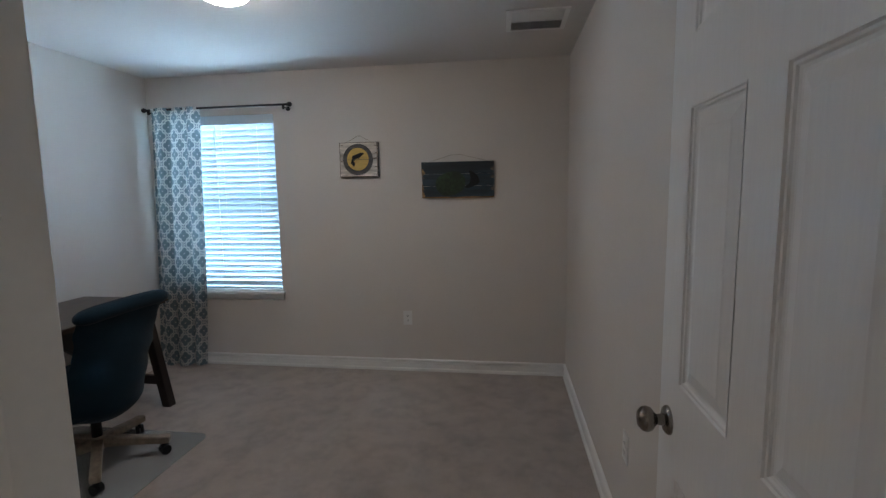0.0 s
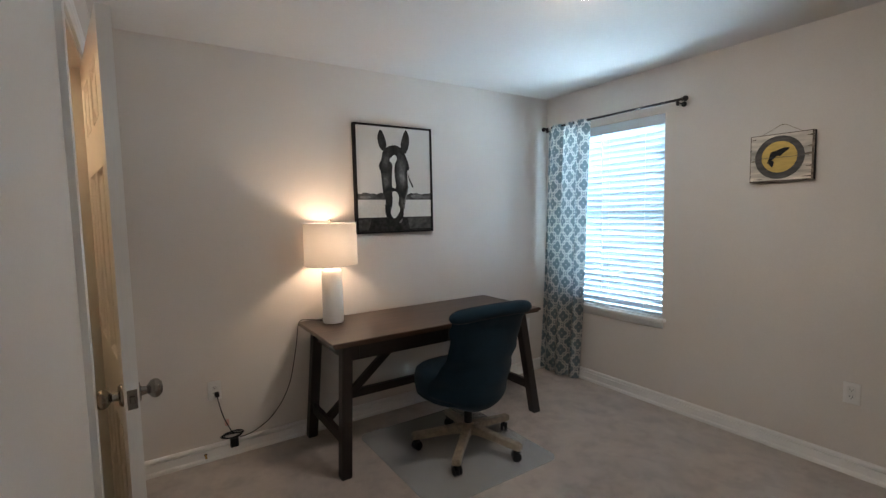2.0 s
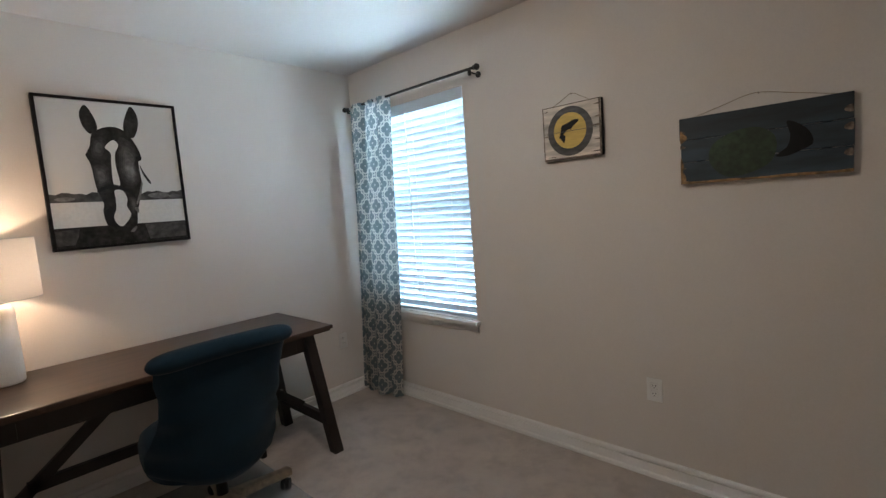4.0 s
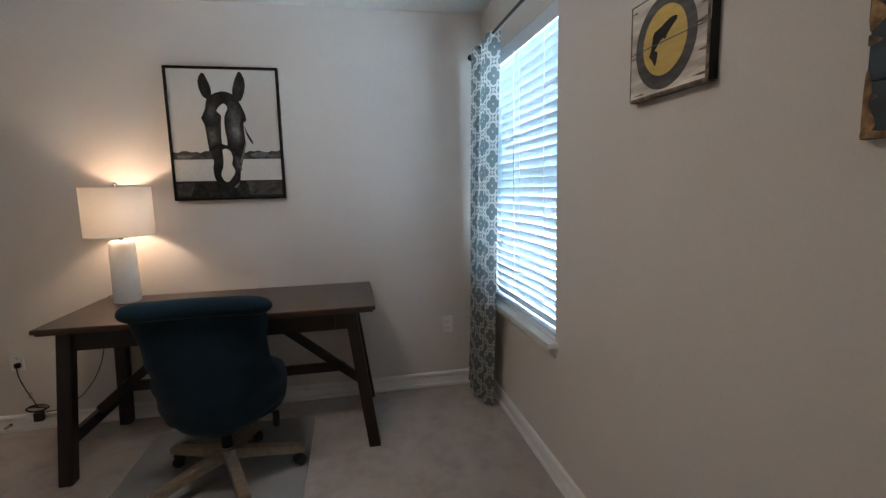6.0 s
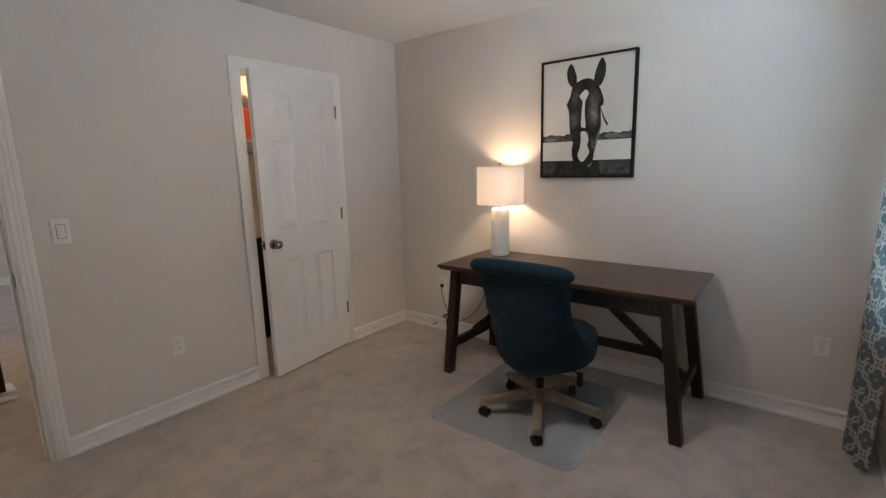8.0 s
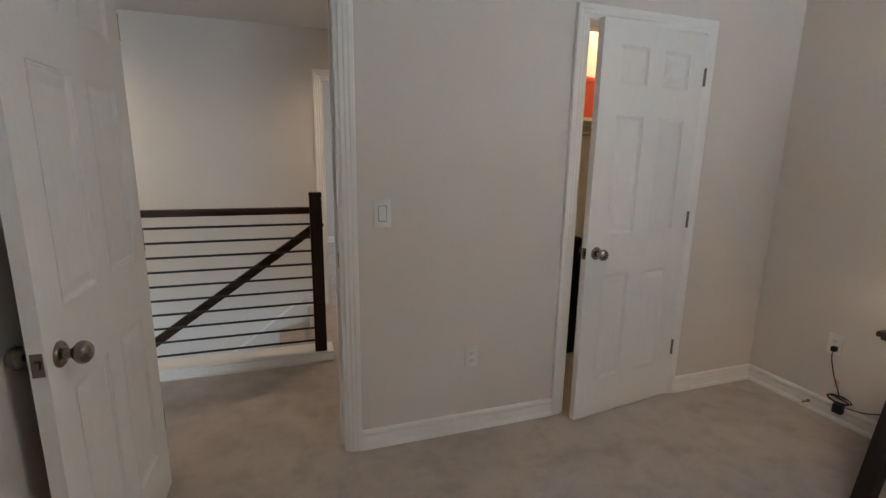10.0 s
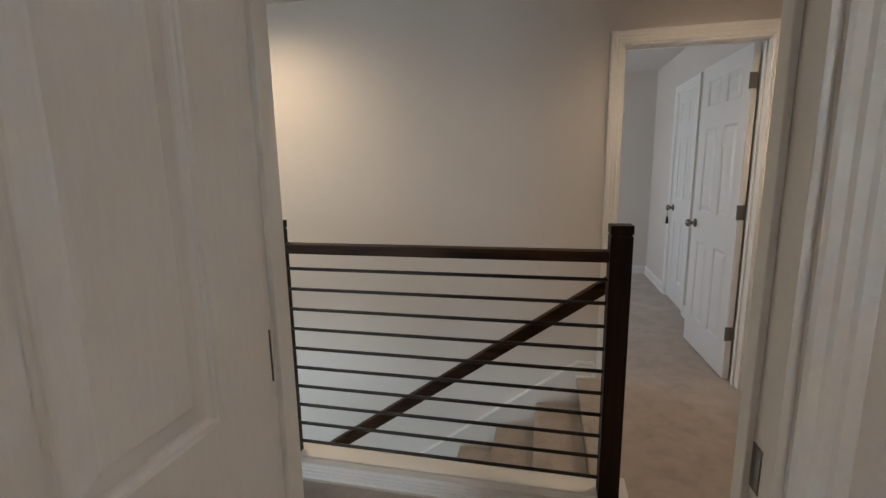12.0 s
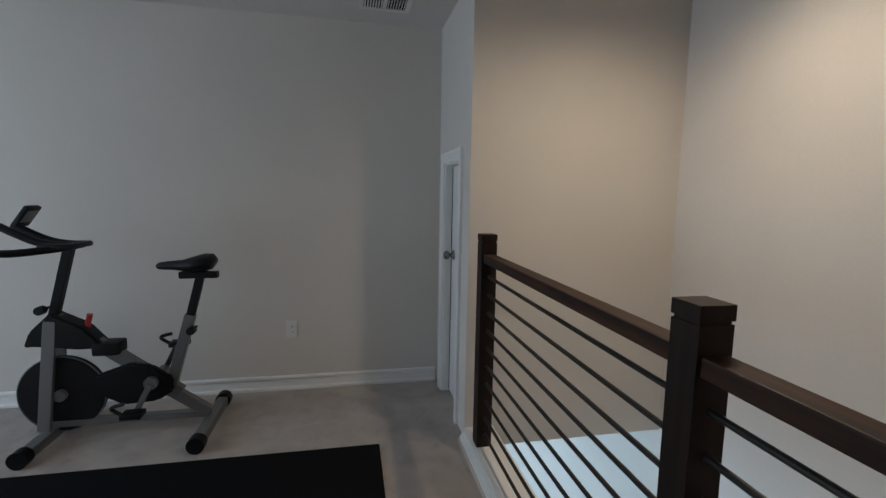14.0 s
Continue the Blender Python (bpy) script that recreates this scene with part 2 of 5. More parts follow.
def lattice_material():
    """Blue-grey curtain cloth printed with a white quatrefoil lattice, in cells of the cloth's own surface."""
    m = bpy.data.materials.new("quatrefoil_lattice_cloth")
    m.use_nodes = True
    nt = m.node_tree
    n, l = nt.nodes, nt.links
    b = n["Principled BSDF"]
    b.inputs["Roughness"].default_value = 0.9
    b.inputs["Specular IOR Level"].default_value = 0.1
    uv = n.new("ShaderNodeTexCoord")

    def math_node(op, a, c=None):
        k = n.new("ShaderNodeMath")
        k.operation = op
        for i, v in enumerate((a, c)):
            if v is None:
                continue
            if isinstance(v, (int, float)):
                k.inputs[i].default_value = v
            else:
                l.new(v, k.inputs[i])
        return k.outputs[0]
    sp = n.new("ShaderNodeSeparateXYZ")
    l.new(uv.outputs["UV"], sp.inputs[0])

    def cell(sx, sy):
        out = []
        for s, shift in zip(sp.outputs[:2], (sx, sy)):
            f = math_node("FRACT", math_node("ADD", s, shift))
            out.append(math_node("ABSOLUTE", math_node("SUBTRACT", f, 0.5)))
        return out

    def length(a, c):
        return math_node("SQRT", math_node("ADD", math_node("MULTIPLY", a, a), math_node("MULTIPLY", c, c)))
    def foil(shift):
        a, c = cell(shift, shift)
        d = math_node("MINIMUM", length(math_node("SUBTRACT", a, 0.180), c), length(a, math_node("SUBTRACT", c, 0.180)))
        return math_node("LESS_THAN", math_node("ABSOLUTE", math_node("SUBTRACT", d, 0.185)), 0.040)

    def square(sx, sy):
        a, c = cell(sx, sy)
        return math_node("LESS_THAN", math_node("ABSOLUTE", math_node("SUBTRACT", math_node("ADD", a, c), 0.055)), 0.032)
    white = math_node("MAXIMUM", math_node("MAXIMUM", foil(0.0), foil(0.5)), math_node("MAXIMUM", square(0.5, 0.0), square(0.0, 0.5)))
    mix = n.new("ShaderNodeMix")
    mix.data_type = "RGBA"
    l.new(white, mix.inputs["Factor"])
    mix.inputs["A"].default_value = (0.235, 0.285, 0.31, 1)
    mix.inputs["B"].default_value = (0.70, 0.69, 0.66, 1)
    no = n.new("ShaderNodeTexNoise")
    no.inputs["Scale"].default_value = 500
    l.new(uv.outputs["Object"], no.inputs["Vector"])
    bp = n.new("ShaderNodeBump")
    bp.inputs["Strength"].default_value = 0.3
    bp.inputs["Distance"].default_value = 0.001
    l.new(no.outputs[0], bp.inputs["Height"])
    l.new(bp.outputs[0], b.inputs["Normal"])
    l.new(mix.outputs["Result"], b.inputs["Base Color"])
    tr = n.new("ShaderNodeBsdfTranslucent")
    l.new(mix.outputs["Result"], tr.inputs[0])
    ms = n.new("ShaderNodeMixShader")
    ms.inputs[0].default_value = 0.25
    l.new(b.outputs[0], ms.inputs[1])
    l.new(tr.outputs[0], ms.inputs[2])
    l.new(ms.outputs[0], n["Material Output"].inputs[0])
    return m


def glass_material(name, colour, rough, ior=1.45):
    m = bpy.data.materials.new(name)
    m.use_nodes = True
    b = m.node_tree.nodes["Principled BSDF"]
    b.inputs["Base Color"].default_value = (*colour, 1)
    b.inputs["Transmission Weight"].default_value = 1.0
    b.inputs["Roughness"].default_value = rough
    b.inputs["IOR"].default_value = ior
    return m


CARPET = carpet_material()
LATTICE = lattice_material()
GLASS = glass_material("window_glass", (1, 1, 1), 0.0)
MATVINYL = mat("clear_vinyl_mat", (0.43, 0.46, 0.48), 0.24, grain=90, vary=0.05, bump=0.1, blotch=5, blotch_vary=0.12)


# ---- building helpers ----
def box(bm, a, b, bevel=0.0, m=None):
    r = bmesh.ops.create_cube(bm, size=1)
    vs = r["verts"]
    for v in vs:
        v.co = Vector([(a[i] + b[i]) / 2 + v.co[i] * (b[i] - a[i]) for i in range(3)])
    if bevel:
        es = list({e for v in vs for e in v.link_edges})
        q = bmesh.ops.bevel(bm, geom=es, offset=bevel, segments=2, affect="EDGES", profile=0.6)
        vs = list({v for f in q["faces"] for v in f.verts} | {v for v in vs if v.is_valid})
    if m:
        bmesh.ops.transform(bm, matrix=m, verts=vs)
    return bm


def beam(bm, p, q, w, h, bevel=0.0):
    """A straight bar of section w x h (h towards up) from p to q."""
    p, q = Vector(p), Vector(q)
    d = q - p
    x = d.normalized()
    up = Vector((0, 0, 1)) if abs(x.z) < 0.98 else Vector((0, 1, 0))
    y = up.cross(x).normalized()
    z = x.cross(y)
    m = Matrix((x, y, z)).transposed().to_4x4()
    m.translation = (p + q) / 2
    L = d.length
    return box(bm, (-L / 2, -w / 2, -h / 2), (L / 2, w / 2, h / 2), bevel, m)


def rod(bm, p, q, r, r2=None, n=12):
    p, q = Vector(p), Vector(q)
    d = q - p
    m = Matrix.Translation((p + q) / 2) @ d.to_track_quat("Z", "Y").to_matrix().to_4x4()
    bmesh.ops.create_cone(bm, cap_ends=True, segments=n, radius1=r, radius2=r if r2 is None else r2, depth=d.length, matrix=m)
    return bm


def lathe(bm, prof, n=24, m=None, sx=1.0, sy=1.0):
    """Turns a profile of (radius, height) round z."""
    rings = []
    for r, z in prof:
        rings.append([bm.verts.new((max(r, 1e-4) * sx * math.cos(2 * math.pi * k / n), max(r, 1e-4) * sy * math.sin(2 * math.pi * k / n), z)) for k in range(n)])
    for a, b in zip(rings, rings[1:]):
        for k in range(n):
            bm.faces.new((a[k], a[(k + 1) % n], b[(k + 1) % n], b[k]))
    if m:
        bmesh.ops.transform(bm, matrix=m, verts=[v for r in rings for v in r])
    return bm


def tube(bm, pts, r, n=8):
    """A round cord or bent pipe along the points, smoothed."""
    P = [Vector(p) for p in pts]
    fine = []
    for i in range(len(P) - 1):
        a, b, c, d = P[max(i - 1, 0)], P[i], P[i + 1], P[min(i + 2, len(P) - 1)]
        for k in range(6):
            t = k / 6
            fine.append(0.5 * ((2 * b) + (c - a) * t + (2 * a - 5 * b + 4 * c - d) * t * t + (3 * b - a - 3 * c + d) * t ** 3))
    fine.append(P[-1])
    rings = []
    for i, p in enumerate(fine):
        t = (fine[min(i + 1, len(fine) - 1)] - fine[max(i - 1, 0)]).normalized()
        s = t.cross(Vector((0, 0, 1)) if abs(t.z) < 0.9 else Vector((1, 0, 0))).normalized()
        u = s.cross(t)
        rings.append([bm.verts.new(p + r * (math.cos(2 * math.pi * k / n) * s + math.sin(2 * math.pi * k / n) * u)) for k in range(n)])
    for a, b in zip(rings, rings[1:]):
        for k in range(n):
            bm.faces.new((a[k], a[(k + 1) % n], b[(k + 1) % n], b[k]))
    bm.faces.new(rings[0][::-1])
    bm.faces.new(rings[-1])
    return bm


def extrude_profile(bm, prof, p, q, out):
    """A moulding: profile of (out, up) swept from p to q; out is the unit way off the wall."""
    p, q, out = Vector(p), Vector(q), Vector(out)
    up = Vector((0, 0, 1)) if abs((q - p).normalized().z) < 0.9 else None
    side = up if up is not None else (q - p).normalized().cross(out)
    ends = [[bm.verts.new(e + out * a + side * b) for a, b in prof] for e in (p, q)]
    k = len(prof)
    for i in range(k):
        bm.faces.new((ends[0][i], ends[0][(i + 1) % k], ends[1][(i + 1) % k], ends[1][i]))
    bm.faces.new(ends[0][::-1])
    bm.faces.new(ends[1])
    return bm


def finish(name, bm, material, smooth=False):
    bmesh.ops.recalc_face_normals(bm, faces=bm.faces)
    me = bpy.data.meshes.new(name)
    bm.to_mesh(me)
    bm.free()
    me.materials.append(material)
    if smooth:
        me.shade_smooth()
    return me


def smooth_by_angle(me, degrees=40):
    me.shade_smooth()
    me.set_sharp_from_angle(angle=radians(degrees))


def part(name, bm, material, parent=None, label="", smooth=False, at=None):
    """ONE mesh object under a thing or a part; coordinates are the parent's, or the world's where at='world'."""
    if at == "world" and parent is not None:
        off = Vector()
        o = parent
        while o is not None:
            off += o.location
            o = o.parent
        bmesh.ops.translate(bm, vec=-off, verts=bm.verts)
    me = finish(name, bm, material)
    if smooth:
        smooth_by_angle(me, 45)
    ob = new(name, me)
    ob.parent = parent
    if label:
        ob["label"] = label
    return ob


def thing(name, where, label, category, group="", kind=""):
    ob = new(name)
    ob.empty_display_size = 0.05
    ob.location = where
    return tagged(ob, label, category, group, kind)


def B():
    return bmesh.new()


def structure(name, bm, material, label="", category="", smooth=False):
    ob = part(name, bm, material, smooth=smooth)
    return tagged(ob, label, category or name.split("_")[0], kind="structure")


# ---- the plan ----
N, E, H = 3.26, 3.455, 2.44           # office: north wall, east wall, ceiling; west wall x = 0, south wall y = 0
T = 0.115                             # wall thickness
FAR = -2.290                           # stairwell's far wall
RAIL = -1.110                         # centre line of the railing
END = 5.635                            # stairwell's end wall
LOFT = 6.46                          # loft's back wall
HALLW = 1.585                         # hall's west end, with a closed door
HD0, HD1 = -2.084, -1.322             # its opening
SLAB = 0.30
NOSE0, RUN, RISE = 2.68, 0.26, 0.193  # stairs
LOW = -2.895
CL0, CL1 = 0.700, 1.425               # closet opening
EN0, EN1 = 2.597, 3.398               # entry opening
BD0, BD1 = 1.735, 2.508               # far bedroom opening
DH = 2.045                            # head of the door openings
WX0, WX1, WZ0, WZ1 = 0.20, 1.122, 0.655, 2.115


def wall(name, axis, lo, hi, a, b, z0, z1, holes, label, material=None):
    """A wall between lo and hi across, a and b along, with real openings (a0, a1, z0, z1)."""
    bm = B()

    def piece(s, e, u, v):
        if e - s > 1e-6 and v - u > 1e-6:
            box(bm, (lo, s, u) if axis == "x" else (s, lo, u), (hi, e, v) if axis == "x" else (e, hi, v))
    at = a
    for h0, h1, u, v in sorted(holes):
        piece(at, h0, z0, z1)
        piece(h0, h1, z0, u)
        piece(h0, h1, v, z1)
        at = h1
    piece(at, b, z0, z1)
    return structure(name, bm, material or WALL, label, "wall")


wall("wall_west", "x", -T, 0, -T, N + 0.16, 0, H, [], "greige painted office wall behind the desk")
wall("wall_north", "y", N, N + 0.16, 0, E, 0, H, [(WX0, WX1, WZ0, WZ1)], "greige painted wall with one window")
wall("wall_east", "x", E, E + T, -T, 4.3, 0, H, [], "greige painted plain wall behind the open door")
wall("wall_south", "y", -T, 0, 0, E, 0, H, [(CL0, CL1, 0, DH), (EN0, EN1, 0, DH)], "greige painted wall with closet and entry doors")
wall("wall_stairwell", "y", FAR - T, FAR, HALLW, 9.0, LOW, H, [(BD0, BD1, -0.06, DH)], "tall greige stairwell wall lit by a downlight")
wall("wall_stairwell_end", "x", END, END + 0.10, FAR, -1.175, -0.06, H, [], "greige wall closing the end of the stairwell")
wall("wall_attic", "y", -1.175, -1.06, END, LOFT, 0, H, [(5.855, 6.275, 0, 1.54)], "greige wall with a low attic door")
wall("wall_loft", "x", LOFT, LOFT + T, -1.175, 4.3, 0, H, [], "plain greige wall behind the exercise bike")
wall("wall_loft_north", "y", 4.3, 4.4, E + T, LOFT, 0, H, [(4.2, 5.8, 0.7, 2.1)], "loft wall with a window opening")
wall("wall_hall_west", "x", HALLW - T, HALLW, FAR - T, -0.85, 0, H, [(HD0, HD1, 0, DH)], "greige wall with a door at the end of the hall")
wall("wall_closet_back", "y", -0.85, -0.75, 0.2, 1.75, 0, H, [], "closet back wall")
wall("wall_closet_side", "x", 0.1, 0.2, -0.85, -T, 0, H, [], "closet side wall")
wall("wall_closet_side_east", "x", 1.75, 1.85, -0.85, -T, 0, H, [], "closet side wall")
wall("wall_bedroom_south", "y", -5.55, -5.45, 1.5, 4.9, 0, H, [], "pale bedroom back wall")
wall("wall_bedroom_west", "x", 1.55, 1.66, -5.45, FAR - T, 0, H, [(-4.46, -3.82, 0, DH)], "pale bedroom wall with a closed closet door")
wall("wall_bedroom_east", "x", 4.8, 4.9, -5.45, FAR - T, 0, H, [(-4.9, -3.5, 0.7, 2.1)], "bedroom wall with a window opening")
wall("wall_downstairs_east", "x", 9.0, 9.1, FAR, 1.5, LOW, -SLAB, [], "downstairs wall")
wall("wall_downstairs_north", "y", 1.5, 1.6, 2.0, 9.0, LOW, -SLAB, [(6.0, 8.4, -2.2, -0.6)], "downstairs wall with a wide window opening")
wall("wall_downstairs_west", "x", 1.9, 2.0, FAR, 1.5, LOW, -SLAB, [], "downstairs wall")
wall("wall_under_railing", "y", -1.19, -1.02, 2.60, END, -SLAB, 0.0, [], "drywall edge of the stair opening")

bm = B()
box(bm, (-T, -T, -SLAB), (E + T, 4.3, 0))
box(bm, (E + T, -1.02, -SLAB), (LOFT + T, 4.3, 0))
box(bm, (END, -1.175, -SLAB), (LOFT + T, -1.02, 0))
box(bm, (0.1, -1.02, -SLAB), (E + T, -T, 0))
box(bm, (HALLW - T, FAR, -SLAB), (NOSE0 - 0.02, -1.02, 0))
box(bm, (1.5, -5.55, -SLAB), (4.9, FAR - T, 0))
box(bm, (BD0 - 0.01, FAR - T, -0.06), (BD1 + 0.01, FAR, 0))
structure("floor", bm, CARPET, "beige-grey cut-pile carpet with trodden marks", "carpet floor")
bm = B()
box(bm, (1.9, FAR, LOW - 0.1), (9.1, 1.6, LOW))
structure("floor_downstairs", bm, CARPET, "beige downstairs carpet", "carpet floor")
bm = B()
box(bm, (-T, -5.55, H), (LOFT + T, 4.4, H + 0.1))
structure("ceiling", bm, CEIL, "flat white textured ceiling", "ceiling")
bm = B()
box(bm, (END + 0.10, FAR, -0.06), (9.1, -1.175, 0.0))
box(bm, (LOFT + T, -1.02, -SLAB), (9.1, 1.6, -SLAB + 0.1))
structure("ceiling_downstairs", bm, CEIL, "flat white downstairs ceiling", "ceiling")
bm = B()
bmesh.ops.create_grid(bm, x_segments=4, y_segments=4, size=400, matrix=Matrix.Translation((0, 0, LOW - 0.25)))
structure("ground", bm, GRASS, "green lawn outside the house", "ground")

# baseboards
BASE = [(0, 0), (0.0215, 0), (0.0215, 0.012), (0.019, 0.019), (0.0135, 0.0225), (0.0115, 0.025), (0.0115, 0.068), (0.0025, 0.0700), (0.0025, 0.0780), (0.0165, 0.0805), (0.0160, 0.087), (0.0115, 0.0945), (0.004, 0.098), (0, 0.098)]


def baseboard(p, q, out, top=True):
    bm = B()
    extrude_profile(bm, BASE, p, q, out)
    structure("baseboard", bm, TRIM, "white moulded baseboard", "baseboard")


CW = 0.066
baseboard((0, 0, 0), (0, N, 0), (1, 0, 0))
baseboard((0.014, N, 0), (E - 0.014, N, 0), (0, -1, 0))
baseboard((E, 0, 0), (E, N, 0), (-1, 0, 0))
baseboard((0.014, 0, 0), (CL0 - CW, 0, 0), (0, 1, 0))
baseboard((CL1 + CW, 0, 0), (EN0 - CW, 0, 0), (0, 1, 0))
baseboard((LOFT, -1.045, 0), (LOFT, 4.3, 0), (-1, 0, 0))
baseboard((BD1 + CW, FAR, 0), (2.70, FAR, 0), (0, 1, 0))
baseboard((1.66, -5.45, 0), (4.8, -5.45, 0), (0, 1, 0))
baseboard((1.66, -5.44, 0), (1.66, -4.46 - CW, 0), (1, 0, 0))
baseboard((1.66, -3.82 + CW, 0), (1.66, FAR - T, 0), (1, 0, 0))
baseboard((1.85, -T, 0), (EN0 - CW, -T, 0), (0, -1, 0))
baseboard((1.85, -0.85, 0), (1.85, -T - 0.014, 0), (1, 0, 0))
baseboard((HALLW, FAR, 0), (HALLW, HD0 - CW, 0), (1, 0, 0))
baseboard((HALLW, HD1 + CW, 0), (HALLW, -0.85, 0), (1, 0, 0))
baseboard((HALLW + 0.0215, FAR, 0), (BD0 - CW, FAR, 0), (0, 1, 0))
baseboard((EN1 + CW, -T, 0), (E + T, -T, 0), (0, -1, 0))
baseboard((E + T, -T - 0.014, 0), (E + T, 4.3, 0), (1, 0, 0))

CASE = [(0, 0), (0.011, 0.0), (0.013, 0.006), (0.013, 0.020), (0.016, 0.026), (0.016, 0.040), (0.019, 0.046), (0.019, 0.062), (0.016, CW), (0, CW)]


def casing(name, axis, face, out, a0, a1, head, back, label="white moulded door casing"):
    """Mitred door trim on one face, with the jamb lining through the wall (back: the wall's other face)."""
    th = thing(name, (0, 0, 0), label, "door frame", kind="structure")
    pt = (lambda s, z: (face, s, z)) if axis == "x" else (lambda s, z: (s, face, z))
    o = Vector((out, 0, 0)) if axis == "x" else Vector((0, out, 0))
    along = Vector((0, 1, 0)) if axis == "x" else Vector((1, 0, 0))
    for side, s in ((-1, a0), (1, a1)):
        bm = B()
        lo = [bm.verts.new(Vector(pt(s, 0)) + o * d + along * side * w) for d, w in CASE]
        hi = [bm.verts.new(Vector(pt(s, head)) + o * d + along * side * w + Vector((0, 0, w))) for d, w in CASE]
        k = len(CASE)
        for i in range(k):
            bm.faces.new((lo[i], lo[(i + 1) % k], hi[(i + 1) % k], hi[i]))
        part("side_casing", bm, TRIM, th)
    bm = B()
    l = [bm.verts.new(Vector(pt(a0, head)) + o * d - along * w + Vector((0, 0, w))) for d, w in CASE]
    r = [bm.verts.new(Vector(pt(a1, head)) + o * d + along * w + Vector((0, 0, w))) for d, w in CASE]
    k = len(CASE)
    for i in range(k):
        bm.faces.new((l[i], l[(i + 1) % k], r[(i + 1) % k], r[i]))
    part("head_casing", bm, TRIM, th)
    if back is not None:
        f0, f1 = min(face, back) - 0.002, max(face, back) + 0.002
        mid = (f0 + f1) / 2
        for nm, u, v, z0, z1 in (("jamb", a0 - 0.001, a0 + 0.014, 0, head), ("jamb", a1 - 0.014, a1 + 0.001, 0, head), ("head_jamb", a0 + 0.014, a1 - 0.014, head - 0.014, head + 0.001)):
            bm = B()
            box(bm, (f0, u, z0) if axis == "x" else (u, f0, z0), (f1, v, z1) if axis == "x" else (v, f1, z1), 0.001)
            part(nm, bm, TRIM, th)
        for u, v, z0, z1 in ((a0 + 0.014, a0 + 0.025, 0, head - 0.014), (a1 - 0.025, a1 - 0.014, 0, head - 0.014), (a0 + 0.025, a1 - 0.025, head - 0.025, head - 0.014)):
            bm = B()
            s = mid - out * 0.015
            box(bm, (s - 0.016, u, z0) if axis == "x" else (u, s - 0.016, z0), (s + 0.016, v, z1) if axis == "x" else (v, s + 0.016, z1), 0.002)
            part("door_stop_strip", bm, TRIM, th)
    return th


entry_trim = casing("door_frame_1", "y", 0, 1, EN0, EN1, DH, -T, "white moulded casing round the office entry")
casing("door_frame_2", "y", -T, -1, EN0, EN1, DH, None, "white moulded casing on the hall side of the entry")
casing("door_frame_3", "y", 0, 1, CL0, CL1, DH, -T, "white moulded casing round the closet door")
bed_trim = casing("door_frame_4", "y", FAR, 1, BD0, BD1, DH, FAR - T, "cream-lit white casing round the bedroom door")
casing("door_frame_5", "x", 1.66, 1, -4.46, -3.82, DH, 1.55, "white casing round the bedroom closet door")
casing("door_frame_7", "x", HALLW, 1, HD0, HD1, DH, HALLW - T, "white moulded casing round the door at the hall's end")
casing("door_frame_6", "y", -1.06, 1, 5.855, 6.275, 1.54, -1.175, "white casing round the low attic door")


def knob(parent, x, y, z, side, m=None):
    """A round satin nickel knob with its rose; side: +1 or -1, the way it stands off the leaf."""
    bm = B()
    q = Matrix.Translation((x, y, z)) @ Euler((radians(-90 * side), 0, 0)).to_matrix().to_4x4()
    lathe(bm, [(0, 0), (0.033, 0), (0.033, 0.004), (0.028, 0.009), (0.014, 0.011), (0.012, 0.026), (0.016, 0.030), (0.026, 0.038), (0.0295, 0.048), (0.027, 0.058), (0.018, 0.066), (0.0, 0.068)], 20, q)
    part("door_knob", bm, NICKEL, parent, "round satin nickel knob", smooth=True)


